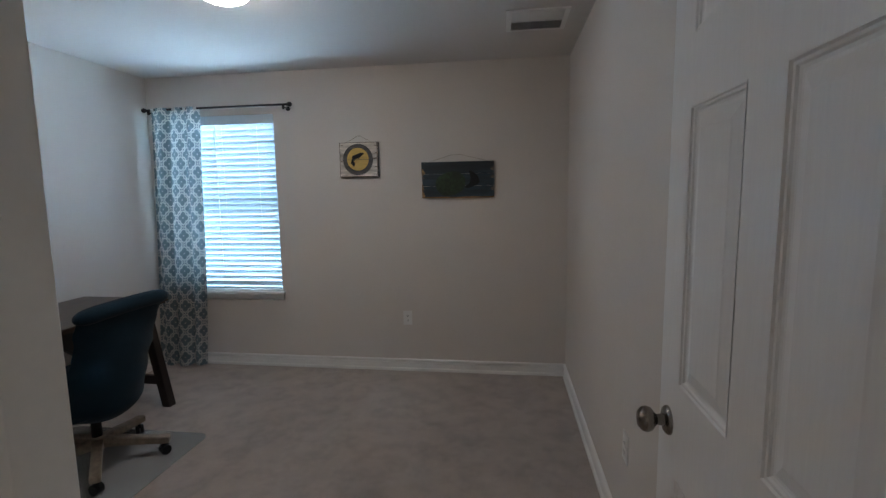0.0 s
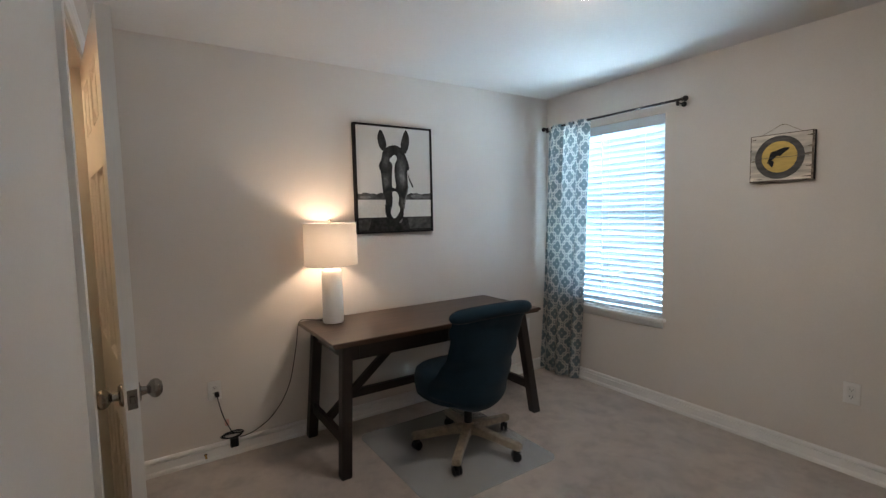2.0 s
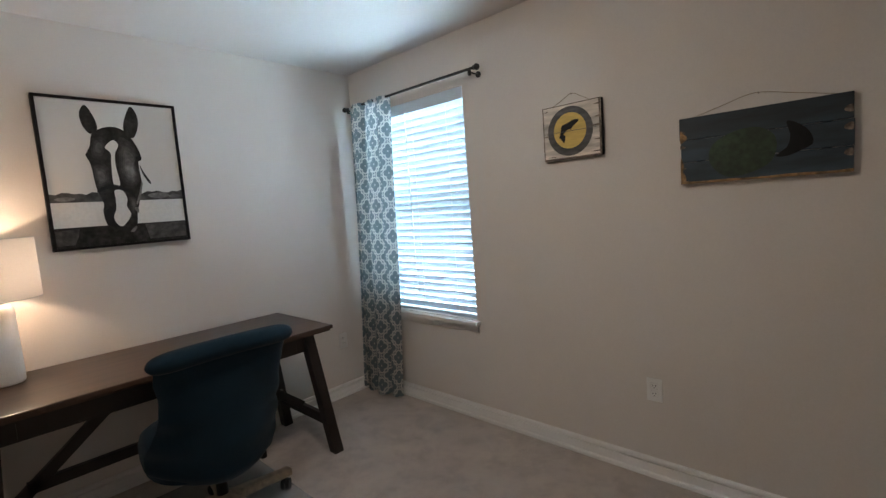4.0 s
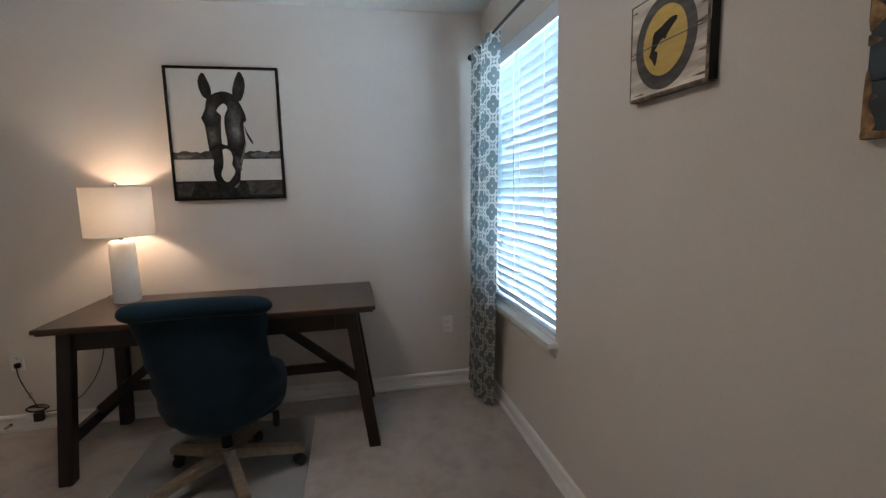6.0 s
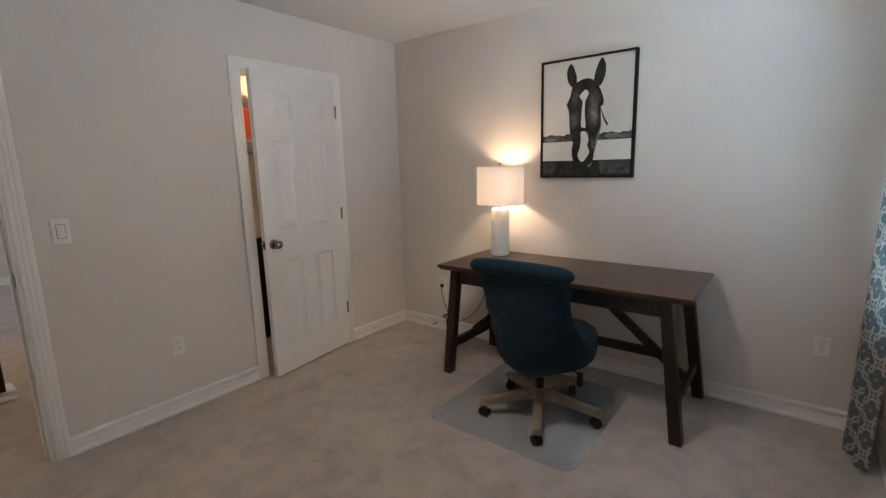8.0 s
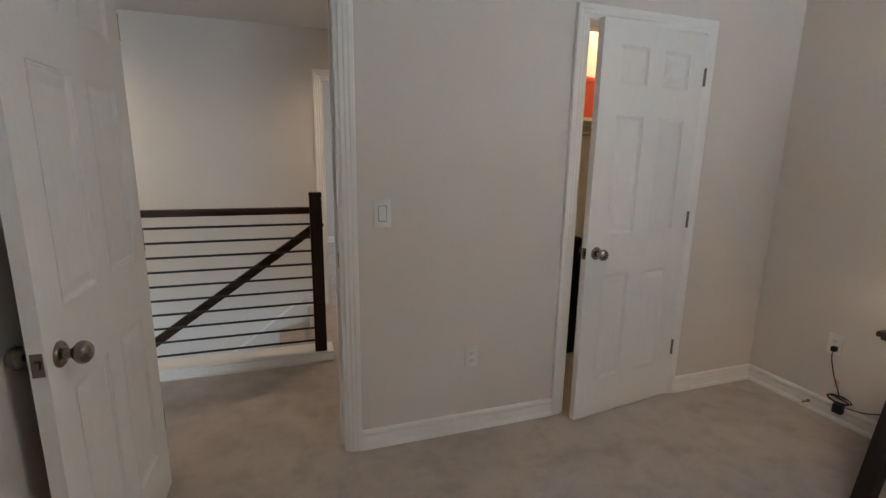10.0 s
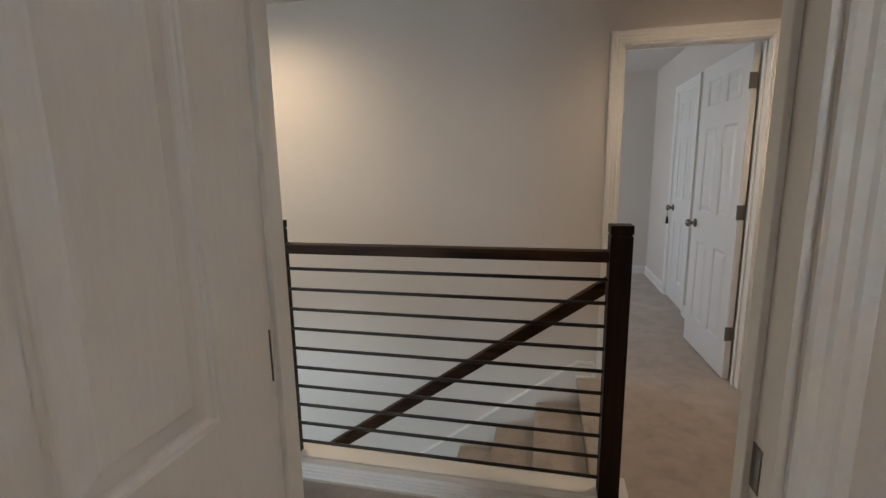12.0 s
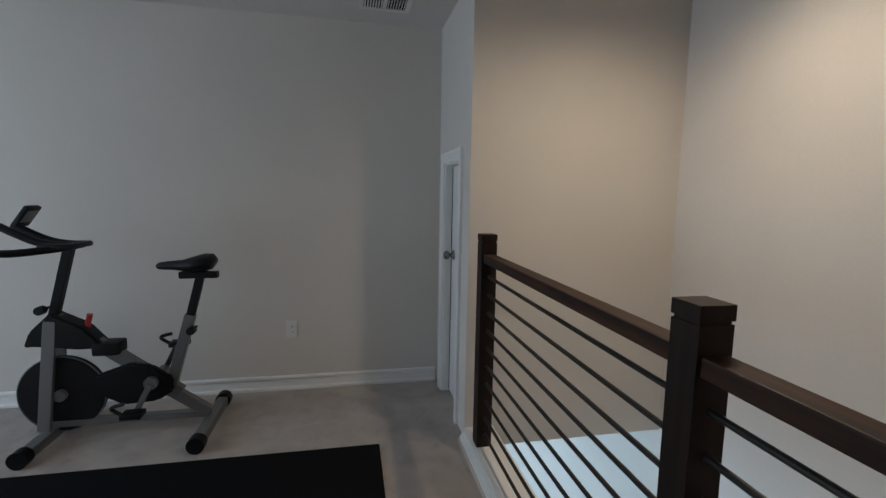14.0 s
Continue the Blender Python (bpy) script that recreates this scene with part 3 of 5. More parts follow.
def panel_door(name, width, height, label, m, rows, hinge_side_y=0.0, knob_z=0.918, mirror=False):
    """A moulded panel door: hinge edge at local x = 0, leaf along +x, faces at y = +-0.0175."""
    th = thing(name, (0, 0, 0), label, "door", kind="structure")
    t = 0.0175
    st, mu = 0.115, 0.105
    cols = [(st, (width - mu) / 2), ((width + mu) / 2, width - st)]
    bm = B()
    z_edges = [0.0] + [e for r in rows for e in r] + [height]
    for s in (-1, 1):
        y0, y1 = sorted((s * t, s * (t - 0.009)))
        box(bm, (0, y0, 0), (st, y1, height))
        box(bm, (width - st, y0, 0), (width, y1, height))
        for i in range(0, len(z_edges), 2):
            box(bm, (st, y0, z_edges[i]), (width - st, y1, z_edges[i + 1]))
        for r in rows:
            box(bm, (cols[0][1], y0, r[0]), (cols[1][0], y1, r[1]))
    box(bm, (0, -t + 0.009, 0), (width, t - 0.009, height))
    bmesh.ops.remove_doubles(bm, verts=bm.verts, dist=1e-5)
    part("leaf", bm, DOOR, th)
    for r in rows:
        for c in cols:
            bm = B()
            for s in (-1, 1):
                d = [(0.0, 0.0012), (0.003, 0.0012), (0.0055, -0.0028), (0.010, -0.0034), (0.0125, -0.0068), (0.017, -0.0084), (0.022, -0.0084), (0.046, -0.0020), (0.050, -0.0004)]
                prev = None
                for ins, dy in d:
                    y = s * (t + dy - 0.0002)
                    ring = [bm.verts.new(p) for p in ((c[0] + ins, y, r[0] + ins), (c[1] - ins, y, r[0] + ins), (c[1] - ins, y, r[1] - ins), (c[0] + ins, y, r[1] - ins))]
                    if prev:
                        for k in range(4):
                            bm.faces.new((prev[k], prev[(k + 1) % 4], ring[(k + 1) % 4], ring[k]))
                    prev = ring
                bm.faces.new(prev)
            part("panel", bm, DOOR, th)
    for s in (-1, 1):
        knob(th, width - 0.062, s * t, knob_z, s)
    bm = B()
    box(bm, (width - 0.0005, -0.0125, knob_z - 0.029), (width + 0.0015, 0.0125, knob_z + 0.029), 0.0008)
    box(bm, (width, -0.006, knob_z - 0.010), (width + 0.009, 0.006, knob_z + 0.010), 0.002)
    part("latch_plate", bm, NICKEL, th, "satin nickel latch plate")
    for z in (height - 0.205, height * 0.525, 0.30):
        bm = B()
        s = 1 if hinge_side_y >= 0 else -1
        rod(bm, (-0.003, s * (t + 0.005), z - 0.045), (-0.003, s * (t + 0.005), z + 0.045), 0.0065, n=10)
        box(bm, (-0.0025, -t + 0.003, z - 0.044), (-0.0008, t + 0.002, z + 0.044))
        part("hinge", bm, HINGE, th, "dull nickel hinge", smooth=True)
    th.matrix_basis = m
    return th


SIX = [(0.212, 0.797), (1.010, 1.597), (1.738, 1.917)]
# entry leaf stands open at a right angle along the east wall
panel_door("door_1", 0.782, 2.02, "white six-panel door standing wide open", pose(EN1 - 0.052, 0.010, 0.012, 0, 0, 89.2) @ Matrix.Translation((0.0, -0.0175, 0)), SIX, -1, 0.906)
# closet leaf stands ajar
panel_door("door_2", 0.716, 2.02, "white six-panel closet door standing ajar", pose(CL0 + 0.004, 0.004, 0.012, 0, 0, 7.4), SIX, 1)
# bedroom leaf stands open into the bedroom
panel_door("door_3", 0.74, 2.02, "white six-panel bedroom door standing open", pose(BD0 + 0.02, FAR - T - 0.012, 0.012, 0, 0, -87.5) @ Matrix.Translation((0, 0.02, 0)), SIX, 1)
panel_door("door_4", 0.61, 2.02, "closed white six-panel bedroom closet door", pose(1.64, -3.835, 0.012, 0, 0, -90), SIX, 1)
panel_door("door_6", 0.732, 2.02, "closed white six-panel door at the end of the hall", pose(HALLW - 0.030, HD1 - 0.015, 0.012, 0, 0, -90), SIX, 1)
panel_door("door_5", 0.380, 1.505, "closed low flush white attic door", pose(5.871, -1.125, 0.012, 0, 0, 0), [], 1, 0.94)
# added black strip: draws the shade in the gap at the latch edge
part("weatherstrip", box(B(), (0.3805, -0.0160, 0.004), (0.3935, 0.0198, 1.500), 0.002), BLACKP, bpy.data.objects["door_5"], "black strip standing in for the shaded gap beside the leaf")

for z in (0.31, 1.05, 1.83):
    part("jamb_hinge", box(B(), (EN1 - 0.0155, -0.036, z - 0.045), (EN1 - 0.0135, -0.001, z + 0.045), 0.0008), HINGE, entry_trim, "dull nickel hinge leaf")
    part("jamb_hinge", box(B(), (BD0 + 0.0135, FAR - T + 0.001, z - 0.045), (BD0 + 0.0155, FAR - T + 0.036, z + 0.045), 0.0008), HINGE, bed_trim, "dull nickel hinge leaf")
bm = B()
box(bm, (EN0 + 0.0135, -0.062, 0.90), (EN0 + 0.016, -0.030, 0.97), 0.001)
tagged(part("strike_plate", bm, NICKEL), "small satin nickel strike plate on the door jamb", "strike plate")

# ---- window, blind and curtain ----
win = thing("window_1", (0, 0, 0), "white vinyl single-hung window with two lights", "window", kind="structure")
for nm, a, b in (("window_frame", (WX0, 3.335, WZ0), (WX0 + 0.045, 3.405, WZ1)), ("window_frame", (WX1 - 0.045, 3.335, WZ0), (WX1, 3.405, WZ1)),
                 ("window_frame", (WX0 + 0.045, 3.335, WZ1 - 0.045), (WX1 - 0.045, 3.405, WZ1)), ("window_frame", (WX0 + 0.045, 3.335, WZ0), (WX1 - 0.045, 3.405, WZ0 + 0.05)),
                 ("meeting_rail", (WX0 + 0.045, 3.345, 1.36), (WX1 - 0.045, 3.395, 1.41))):
    part(nm, box(B(), a, b, 0.003), VINYL, win)
for z0, z1 in ((WZ0 + 0.05, 1.36), (1.41, WZ1 - 0.045)):
    p = part("pane", box(B(), (WX0 + 0.045, 3.366, z0), (WX1 - 0.045, 3.372, z1)), GLASS, win)
    p.visible_shadow = False
bm = B()
box(bm, (WX0 - 0.03, 3.212, WZ0 - 0.026), (WX1 + 0.030, 3.262, WZ0), 0.005)
box(bm, (WX0 + 0.001, 3.262, WZ0 - 0.020), (WX1 - 0.001, 3.336, WZ0 + 0.003))
part("window_sill", bm, TRIM, win, "white painted wooden sill")
bm = B()
extrude_profile(bm, [(0, 0), (0.012, 0.004), (0.014, 0.012), (0.014, 0.045), (0.010, 0.050), (0, 0.050)], (WX0 - 0.012, N, WZ0 - 0.077), (WX1 + 0.012, N, WZ0 - 0.077), (0, -1, 0))
part("apron", bm, TRIM, win)

blind = thing("window_blind", (0.66, 3.285, WZ0), "white two-inch slat blind hanging lowered and half tilted", "blind")
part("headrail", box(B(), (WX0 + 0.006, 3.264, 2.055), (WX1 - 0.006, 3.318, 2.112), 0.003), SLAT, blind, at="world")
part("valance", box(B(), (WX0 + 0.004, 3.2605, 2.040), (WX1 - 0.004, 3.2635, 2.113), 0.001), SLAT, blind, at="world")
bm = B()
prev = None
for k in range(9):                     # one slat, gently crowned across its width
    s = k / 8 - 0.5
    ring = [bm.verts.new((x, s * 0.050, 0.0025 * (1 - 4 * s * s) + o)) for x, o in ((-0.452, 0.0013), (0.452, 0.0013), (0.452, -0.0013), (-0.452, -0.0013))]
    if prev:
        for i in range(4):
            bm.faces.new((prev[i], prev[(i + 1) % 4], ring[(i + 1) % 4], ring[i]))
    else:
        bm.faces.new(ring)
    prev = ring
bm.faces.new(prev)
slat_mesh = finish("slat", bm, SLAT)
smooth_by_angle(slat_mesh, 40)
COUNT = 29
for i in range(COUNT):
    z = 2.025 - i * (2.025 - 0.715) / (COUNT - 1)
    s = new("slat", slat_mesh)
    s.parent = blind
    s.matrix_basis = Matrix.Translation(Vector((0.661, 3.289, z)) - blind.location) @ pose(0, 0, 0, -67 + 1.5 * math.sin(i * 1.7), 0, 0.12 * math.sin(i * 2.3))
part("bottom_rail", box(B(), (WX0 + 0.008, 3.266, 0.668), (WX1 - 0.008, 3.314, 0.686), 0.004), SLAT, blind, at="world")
for x in (0.36, 0.66, 0.97):
    bm = B()
    for y in (3.2655, 3.3125):
        rod(bm, (x, y, 0.68), (x, y, 2.06), 0.0011, n=5)
    part("ladder_cord", bm, WHITEP, blind, at="world")
bm = B()
rod(bm, (0.60, 3.257, 0.79), (0.60, 3.257, 2.05), 0.0032, n=8)
part("tilt_wand", bm, WHITEP, blind, at="world")

crod = thing("curtain_rod", (0.66, N, 2.168), "thin black metal curtain rod with ball finials", "curtain rod")
part("pole", rod(B(), (0.050, 3.175, 2.164), (1.300, 3.175, 2.164), 0.0085, n=12), BRONZE, crod, at="world", smooth=True)
for x in (0.044, 1.308):
    bm = B()
    bmesh.ops.create_uvsphere(bm, u_segments=16, v_segments=10, radius=0.019, matrix=Matrix.Translation((x, 3.175, 2.164)))
    rod(bm, (x - 0.022 if x > 0.5 else x + 0.010, 3.175, 2.164), (x - 0.012 if x > 0.5 else x + 0.022, 3.175, 2.164), 0.013)
    part("finial", bm, BRONZE, crod, at="world", smooth=True)
for x in (0.085, 1.255):
    bm = B()
    rod(bm, (x, N, 2.146), (x, 3.175, 2.146), 0.005)
    rod(bm, (x, N, 2.146), (x, N - 0.006, 2.146), 0.018)
    box(bm, (x - 0.006, 3.166, 2.128), (x + 0.006, 3.186, 2.158), 0.002)
    part("bracket", bm, BRONZE, crod, at="world", smooth=True)

bm = B()
uvl = bm.loops.layers.uv.new("UVMap")
NU, NV = 120, 60
rows_ = []
for j in range(NV + 1):
    v = j / NV
    z = 0.025 + v * (2.176 - 0.025)
    row = []
    for i in range(NU + 1):
        u = i / NU
        x0, x1 = 0.024 + 0.086 * v, 0.425 + 0.100 * v + 0.012 * math.sin(5 * v)
        amp = 0.019 - 0.005 * v
        ph = 2 * math.pi * 2.9 * u + 0.5 * math.sin(2.2 * v)
        y = 3.128 + 0.037 * v + amp * math.sin(ph) + 0.010 * math.sin(9 * u + 3 * v) + 0.060 * max(0.0, (u - 0.86) / 0.14) ** 1.5
        x = x0 + (x1 - x0) * u + 0.010 * math.cos(ph) * (1 - 0.5 * v)
        row.append((bm.verts.new((x, y, z + (0.006 * math.sin(ph) if j == 0 else 0))), u, v, i))
    rows_.append(row)
across = [0.0]                         # length along the cloth at mid height
for p_, q_ in zip(rows_[NV // 2], rows_[NV // 2][1:]):
    across.append(across[-1] + (q_[0].co - p_[0].co).length)
for j in range(NV):
    for i in range(NU):
        q = (rows_[j][i], rows_[j][i + 1], rows_[j + 1][i + 1], rows_[j + 1][i])
        f = bm.faces.new([a[0] for a in q])
        for lp, a in zip(f.loops, q):
            lp[uvl].uv = (across[a[3]] / 0.116, a[2] * 2.15 / 0.148)
bmesh.ops.solidify(bm, geom=bm.faces[:], thickness=0.0022)
curtain = thing("curtain", (0.25, 3.165, 0.0), "grey-blue curtain panel with white quatrefoil lattice print", "curtain")
part("panel", bm, LATTICE, curtain, at="world", smooth=True)
for k in range(5):
    x = 0.125 + k * 0.095
    part("header_loop", rod(B(), (x - 0.012, 3.175, 2.164), (x + 0.012, 3.175, 2.164), 0.0135, n=12), LATTICE, curtain, at="world", smooth=True)


# ---- desk ----
DX0, DX1, DY0, DY1, DZ = 0.03, 0.683, 0.955, 2.484, 0.766
desk = thing("writing_desk", (0.36, 1.72, 0), "dark walnut trestle writing desk with splayed legs and drawers", "desk")
bm = B()
box(bm, (DX0, DY0, DZ - 0.022), (DX1, DY1, DZ), 0.006)
box(bm, (DX0 + 0.012, DY0 + 0.012, DZ - 0.034), (DX1 - 0.012, DY1 - 0.012, DZ - 0.020), 0.005)
part("desktop", bm, DESK, desk, "dark reddish-brown wood top", at="world")
AY0, AY1 = 1.060, 2.352
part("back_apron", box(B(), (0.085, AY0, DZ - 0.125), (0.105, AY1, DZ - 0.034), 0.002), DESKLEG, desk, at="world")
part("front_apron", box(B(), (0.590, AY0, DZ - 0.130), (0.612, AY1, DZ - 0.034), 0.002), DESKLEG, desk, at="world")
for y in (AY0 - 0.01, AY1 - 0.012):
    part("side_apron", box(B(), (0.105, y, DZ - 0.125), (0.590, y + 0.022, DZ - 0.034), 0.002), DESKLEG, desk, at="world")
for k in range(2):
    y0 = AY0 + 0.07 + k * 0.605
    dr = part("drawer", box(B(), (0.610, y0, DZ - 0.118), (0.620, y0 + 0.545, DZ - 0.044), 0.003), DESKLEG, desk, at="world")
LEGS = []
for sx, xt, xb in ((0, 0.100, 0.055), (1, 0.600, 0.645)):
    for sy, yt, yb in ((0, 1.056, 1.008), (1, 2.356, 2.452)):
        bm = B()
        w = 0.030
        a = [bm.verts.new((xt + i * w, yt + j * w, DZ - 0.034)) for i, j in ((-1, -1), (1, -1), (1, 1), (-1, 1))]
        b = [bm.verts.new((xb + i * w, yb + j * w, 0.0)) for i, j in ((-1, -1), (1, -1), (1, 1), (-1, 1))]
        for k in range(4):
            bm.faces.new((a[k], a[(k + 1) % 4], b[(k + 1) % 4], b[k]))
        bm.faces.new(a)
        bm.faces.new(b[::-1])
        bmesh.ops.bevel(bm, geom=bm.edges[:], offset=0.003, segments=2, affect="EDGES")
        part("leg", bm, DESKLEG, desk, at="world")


def on_leg(sx, sy, z):
    f = z / (DZ - 0.034)
    xt, xb = ((0.100, 0.055), (0.600, 0.645))[sx]
    yt, yb = ((1.056, 1.008), (2.356, 2.452))[sy]
    return Vector((xb + (xt - xb) * f, yb + (yt - yb) * f, z))


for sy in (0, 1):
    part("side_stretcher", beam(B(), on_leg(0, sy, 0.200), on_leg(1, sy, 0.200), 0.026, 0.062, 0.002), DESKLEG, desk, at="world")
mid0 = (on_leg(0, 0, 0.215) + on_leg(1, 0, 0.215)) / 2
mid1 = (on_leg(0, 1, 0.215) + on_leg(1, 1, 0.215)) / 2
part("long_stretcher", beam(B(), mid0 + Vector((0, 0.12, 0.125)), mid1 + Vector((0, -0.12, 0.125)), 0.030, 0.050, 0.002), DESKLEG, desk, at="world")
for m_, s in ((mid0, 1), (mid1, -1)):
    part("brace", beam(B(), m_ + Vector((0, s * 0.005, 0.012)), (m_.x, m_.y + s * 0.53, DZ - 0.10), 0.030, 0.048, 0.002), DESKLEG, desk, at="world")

# ---- table lamp ----
LY, LX = 1.142, 0.178
tl = thing("table_lamp", (LX, LY, DZ), "lit lamp with white drum shade and ceramic column", "lamp")
q = Matrix.Identity(4)
bm = B()
lathe(bm, [(0, 0), (0.060, 0), (0.064, 0.004), (0.066, 0.012), (0.0635, 0.31), (0.0605, 0.332), (0.052, 0.342), (0.02, 0.345), (0, 0.345)], 48)
part("base", bm, CERAMIC, tl, "white textured ceramic column", smooth=True)
part("foot", lathe(B(), [(0, 0.0), (0.059, 0.0), (0.059, 0.003), (0, 0.003)], 32, Matrix.Translation((0, 0, 0.0005))), BLACKP, tl)
part("neck", rod(B(), (0, 0, 0.33), (0, 0, 0.405), 0.010), NICKEL, tl, smooth=True)
bm = B()
bmesh.ops.create_uvsphere(bm, u_segments=14, v_segments=10, radius=0.018, matrix=Matrix.Translation((0, 0, 0.425)))
part("bulb_socket", bm, WHITEP, tl, smooth=True)
bm = B()
lathe(bm, [(0.1650 - 0.001 * k / 10, 0.370 + 0.0262 * k) for k in range(11)], 96)
part("shade", bm, SHADE, tl, "white linen drum shade", smooth=True)
for z, r in ((0.370, 0.1652), (0.632, 0.1642)):
    bm = B()
    tube(bm, [(r * math.cos(a * math.pi / 16), r * math.sin(a * math.pi / 16), z) for a in range(33)], 0.0022, 6)
    part("rim", bm, PAPER, tl, smooth=True)
for s in (-1, 1):
    part("spider_arm", rod(B(), (0, 0, 0.628), (0, s * 0.164, 0.628), 0.002, n=6), NICKEL, tl)
    part("harp", tube(B(), [(0, 0, 0.40), (0, s * 0.045, 0.44), (0, s * 0.055, 0.52), (0, s * 0.035, 0.60), (0, 0, 0.630)], 0.0018, 6), NICKEL, tl)
bm = B()
lathe(bm, [(0, 0.628), (0.006, 0.628), (0.006, 0.642), (0.010, 0.648), (0.008, 0.656), (0, 0.659)], 12)
part("finial", bm, NICKEL, tl, smooth=True)

bm = B()
tube(bm, [(0.115, 1.095, DZ + 0.006), (0.040, 1.02, DZ + 0.006), (0.020, 0.965, DZ - 0.01), (0.018, 0.940, 0.60), (0.018, 0.885, 0.36), (0.020, 0.785, 0.20), (0.030, 0.665, 0.125), (0.035, 0.575, 0.110)], 0.0028, 8)
cord = thing("lamp_cord", (0.03, 0.6, 0.10), "dark lamp cord coiled on the baseboard and plugged in", "power cord")
part("cord", bm, BLACKP, cord, at="world", smooth=True)
bm = B()
for k in range(4):
    tube(bm, [(0.024 + 0.004 * k + 0.012 * math.sin(a * 0.8 + k), 0.525 + 0.055 * math.cos(a * math.pi / 5) + 0.006 * k, 0.128 + 0.016 * math.sin(a * math.pi / 5) + 0.004 * k) for a in range(11)], 0.0028, 6)
part("coil", bm, BLACKP, cord, at="world", smooth=True)
part("adapter", box(B(), (0.017, 0.52, 0.060), (0.047, 0.565, 0.112), 0.004), BLACKP, cord, "black block adapter", at="world")
part("plug", box(B(), (0.006, 0.452, 0.385), (0.032, 0.476, 0.412), 0.004), BLACKP, cord, at="world")
part("lead", tube(B(), [(0.030, 0.464, 0.392), (0.036, 0.472, 0.34), (0.028, 0.490, 0.26), (0.022, 0.520, 0.18), (0.028, 0.540, 0.135)], 0.0028, 8), BLACKP, cord, at="world", smooth=True)
part("tag", box(B(), (0.022, 0.497, 0.195), (0.024, 0.520, 0.235), 0.001), mat("pale_pink_tag", (0.6, 0.36, 0.32), 0.6), cord, "small pink warning tag", at="world")


# ---- desk chair ----
CX, CY = 0.778, 1.758
chair = thing("desk_chair", (CX, CY, 0), "navy upholstered swivel chair with weathered oak base", "chair")
ARMS = [24 + 72 * k for k in range(5)]
for a in ARMS:
    c, s = math.cos(radians(a)), math.sin(radians(a))
    bm = B()
    secs = []
    for r, zc, w, h in ((0.018, 0.128, 0.026, 0.027), (0.10, 0.122, 0.024, 0.024), (0.20, 0.108, 0.023, 0.021), (0.30, 0.093, 0.024, 0.019), (0.348, 0.089, 0.024, 0.018)):
        secs.append([bm.verts.new((r * c - o * s, r * s + o * c, zc + dz)) for o, dz in ((-w, -h), (w, -h), (w, h), (-w, h))])
    for p_, q_ in zip(secs, secs[1:]):
        for k in range(4):
            bm.faces.new((p_[k], p_[(k + 1) % 4], q_[(k + 1) % 4], q_[k]))
    bm.faces.new(secs[0][::-1])
    bm.faces.new(secs[-1])
    bmesh.ops.bevel(bm, geom=bm.edges[:], offset=0.004, segments=2, affect="EDGES")
    part("base_arm", bm, OAK, chair, "weathered oak star arm", smooth=True)
    bm = B()
    px, py = 0.318 * c, 0.318 * s
    t = radians(a + 40)
    ax = Vector((-math.sin(t), math.cos(t), 0))
    ce = Vector((px, py, 0.030))
    for o in (-0.012, 0.012):
        rod(bm, ce + ax * (o - 0.009), ce + ax * (o + 0.009), 0.027, n=18)
    box(bm, (-0.020, -0.008, 0.0), (0.020, 0.008, 0.030), 0.004, Matrix.Translation((px, py, 0.040)) @ Euler((0, 0, t)).to_matrix().to_4x4())
    rod(bm, (px, py, 0.05), (px, py, 0.075), 0.006)
    part("caster", bm, BLACKP, chair, "black twin-wheel caster", smooth=True)
part("hub", lathe(B(), [(0, 0.090), (0.034, 0.090), (0.036, 0.10), (0.036, 0.155), (0.03, 0.164), (0, 0.164)], 20), OAK, chair, smooth=True)
part("gas_lift", lathe(B(), [(0.025, 0.155), (0.025, 0.30), (0.014, 0.30), (0.014, 0.36), (0, 0.36)], 18), BLACKP, chair, smooth=True)
bm = B()
box(bm, (-0.10, -0.07, 0.325), (0.08, 0.07, 0.352), 0.006)
rod(bm, (-0.02, 0.0, 0.325), (-0.04, 0.22, 0.285), 0.004)
box(bm, (-0.055, 0.205, 0.215), (-0.025, 0.235, 0.290), 0.008)
part("tilt_mechanism", bm, BLACKP, chair)


def seat_mesh():
    """A deep round-fronted cushion as a stack of rounded outlines."""
    bm = B()
    rings = []
    n = 40
    for z, k in ((0.335, 0.70), (0.330, 0.90), (0.345, 0.985), (0.40, 1.02), (0.45, 1.02), (0.485, 0.985), (0.502, 0.90), (0.508, 0.70), (0.510, 0.35)):
        ring = []
        for i in range(n):
            a = 2 * math.pi * i / n
            x = 0.248 * k * math.copysign(abs(math.cos(a)) ** 0.72, math.cos(a)) - 0.072
            y = 0.266 * k * math.copysign(abs(math.sin(a)) ** 0.72, math.sin(a)) * (1 - 0.10 * max(0.0, math.cos(a)))
            ring.append(bm.verts.new((x, y, z)))
        rings.append(ring)
    for a, b in zip(rings, rings[1:]):
        for i in range(n):
            bm.faces.new((a[i], a[(i + 1) % n], b[(i + 1) % n], b[i]))
    bm.faces.new(rings[0][::-1])
    bm.faces.new(rings[-1])
    return bm


part("seat", seat_mesh(), VELVET, chair, "thick navy seat cushion", smooth=True)


def interp(t, pts):
    for (a, u), (b, v) in zip(pts, pts[1:]):
        if t <= b:
            k = (t - a) / (b - a)
            k = k * k * (3 - 2 * k)
            return u + (v - u) * k
    return pts[-1][1]


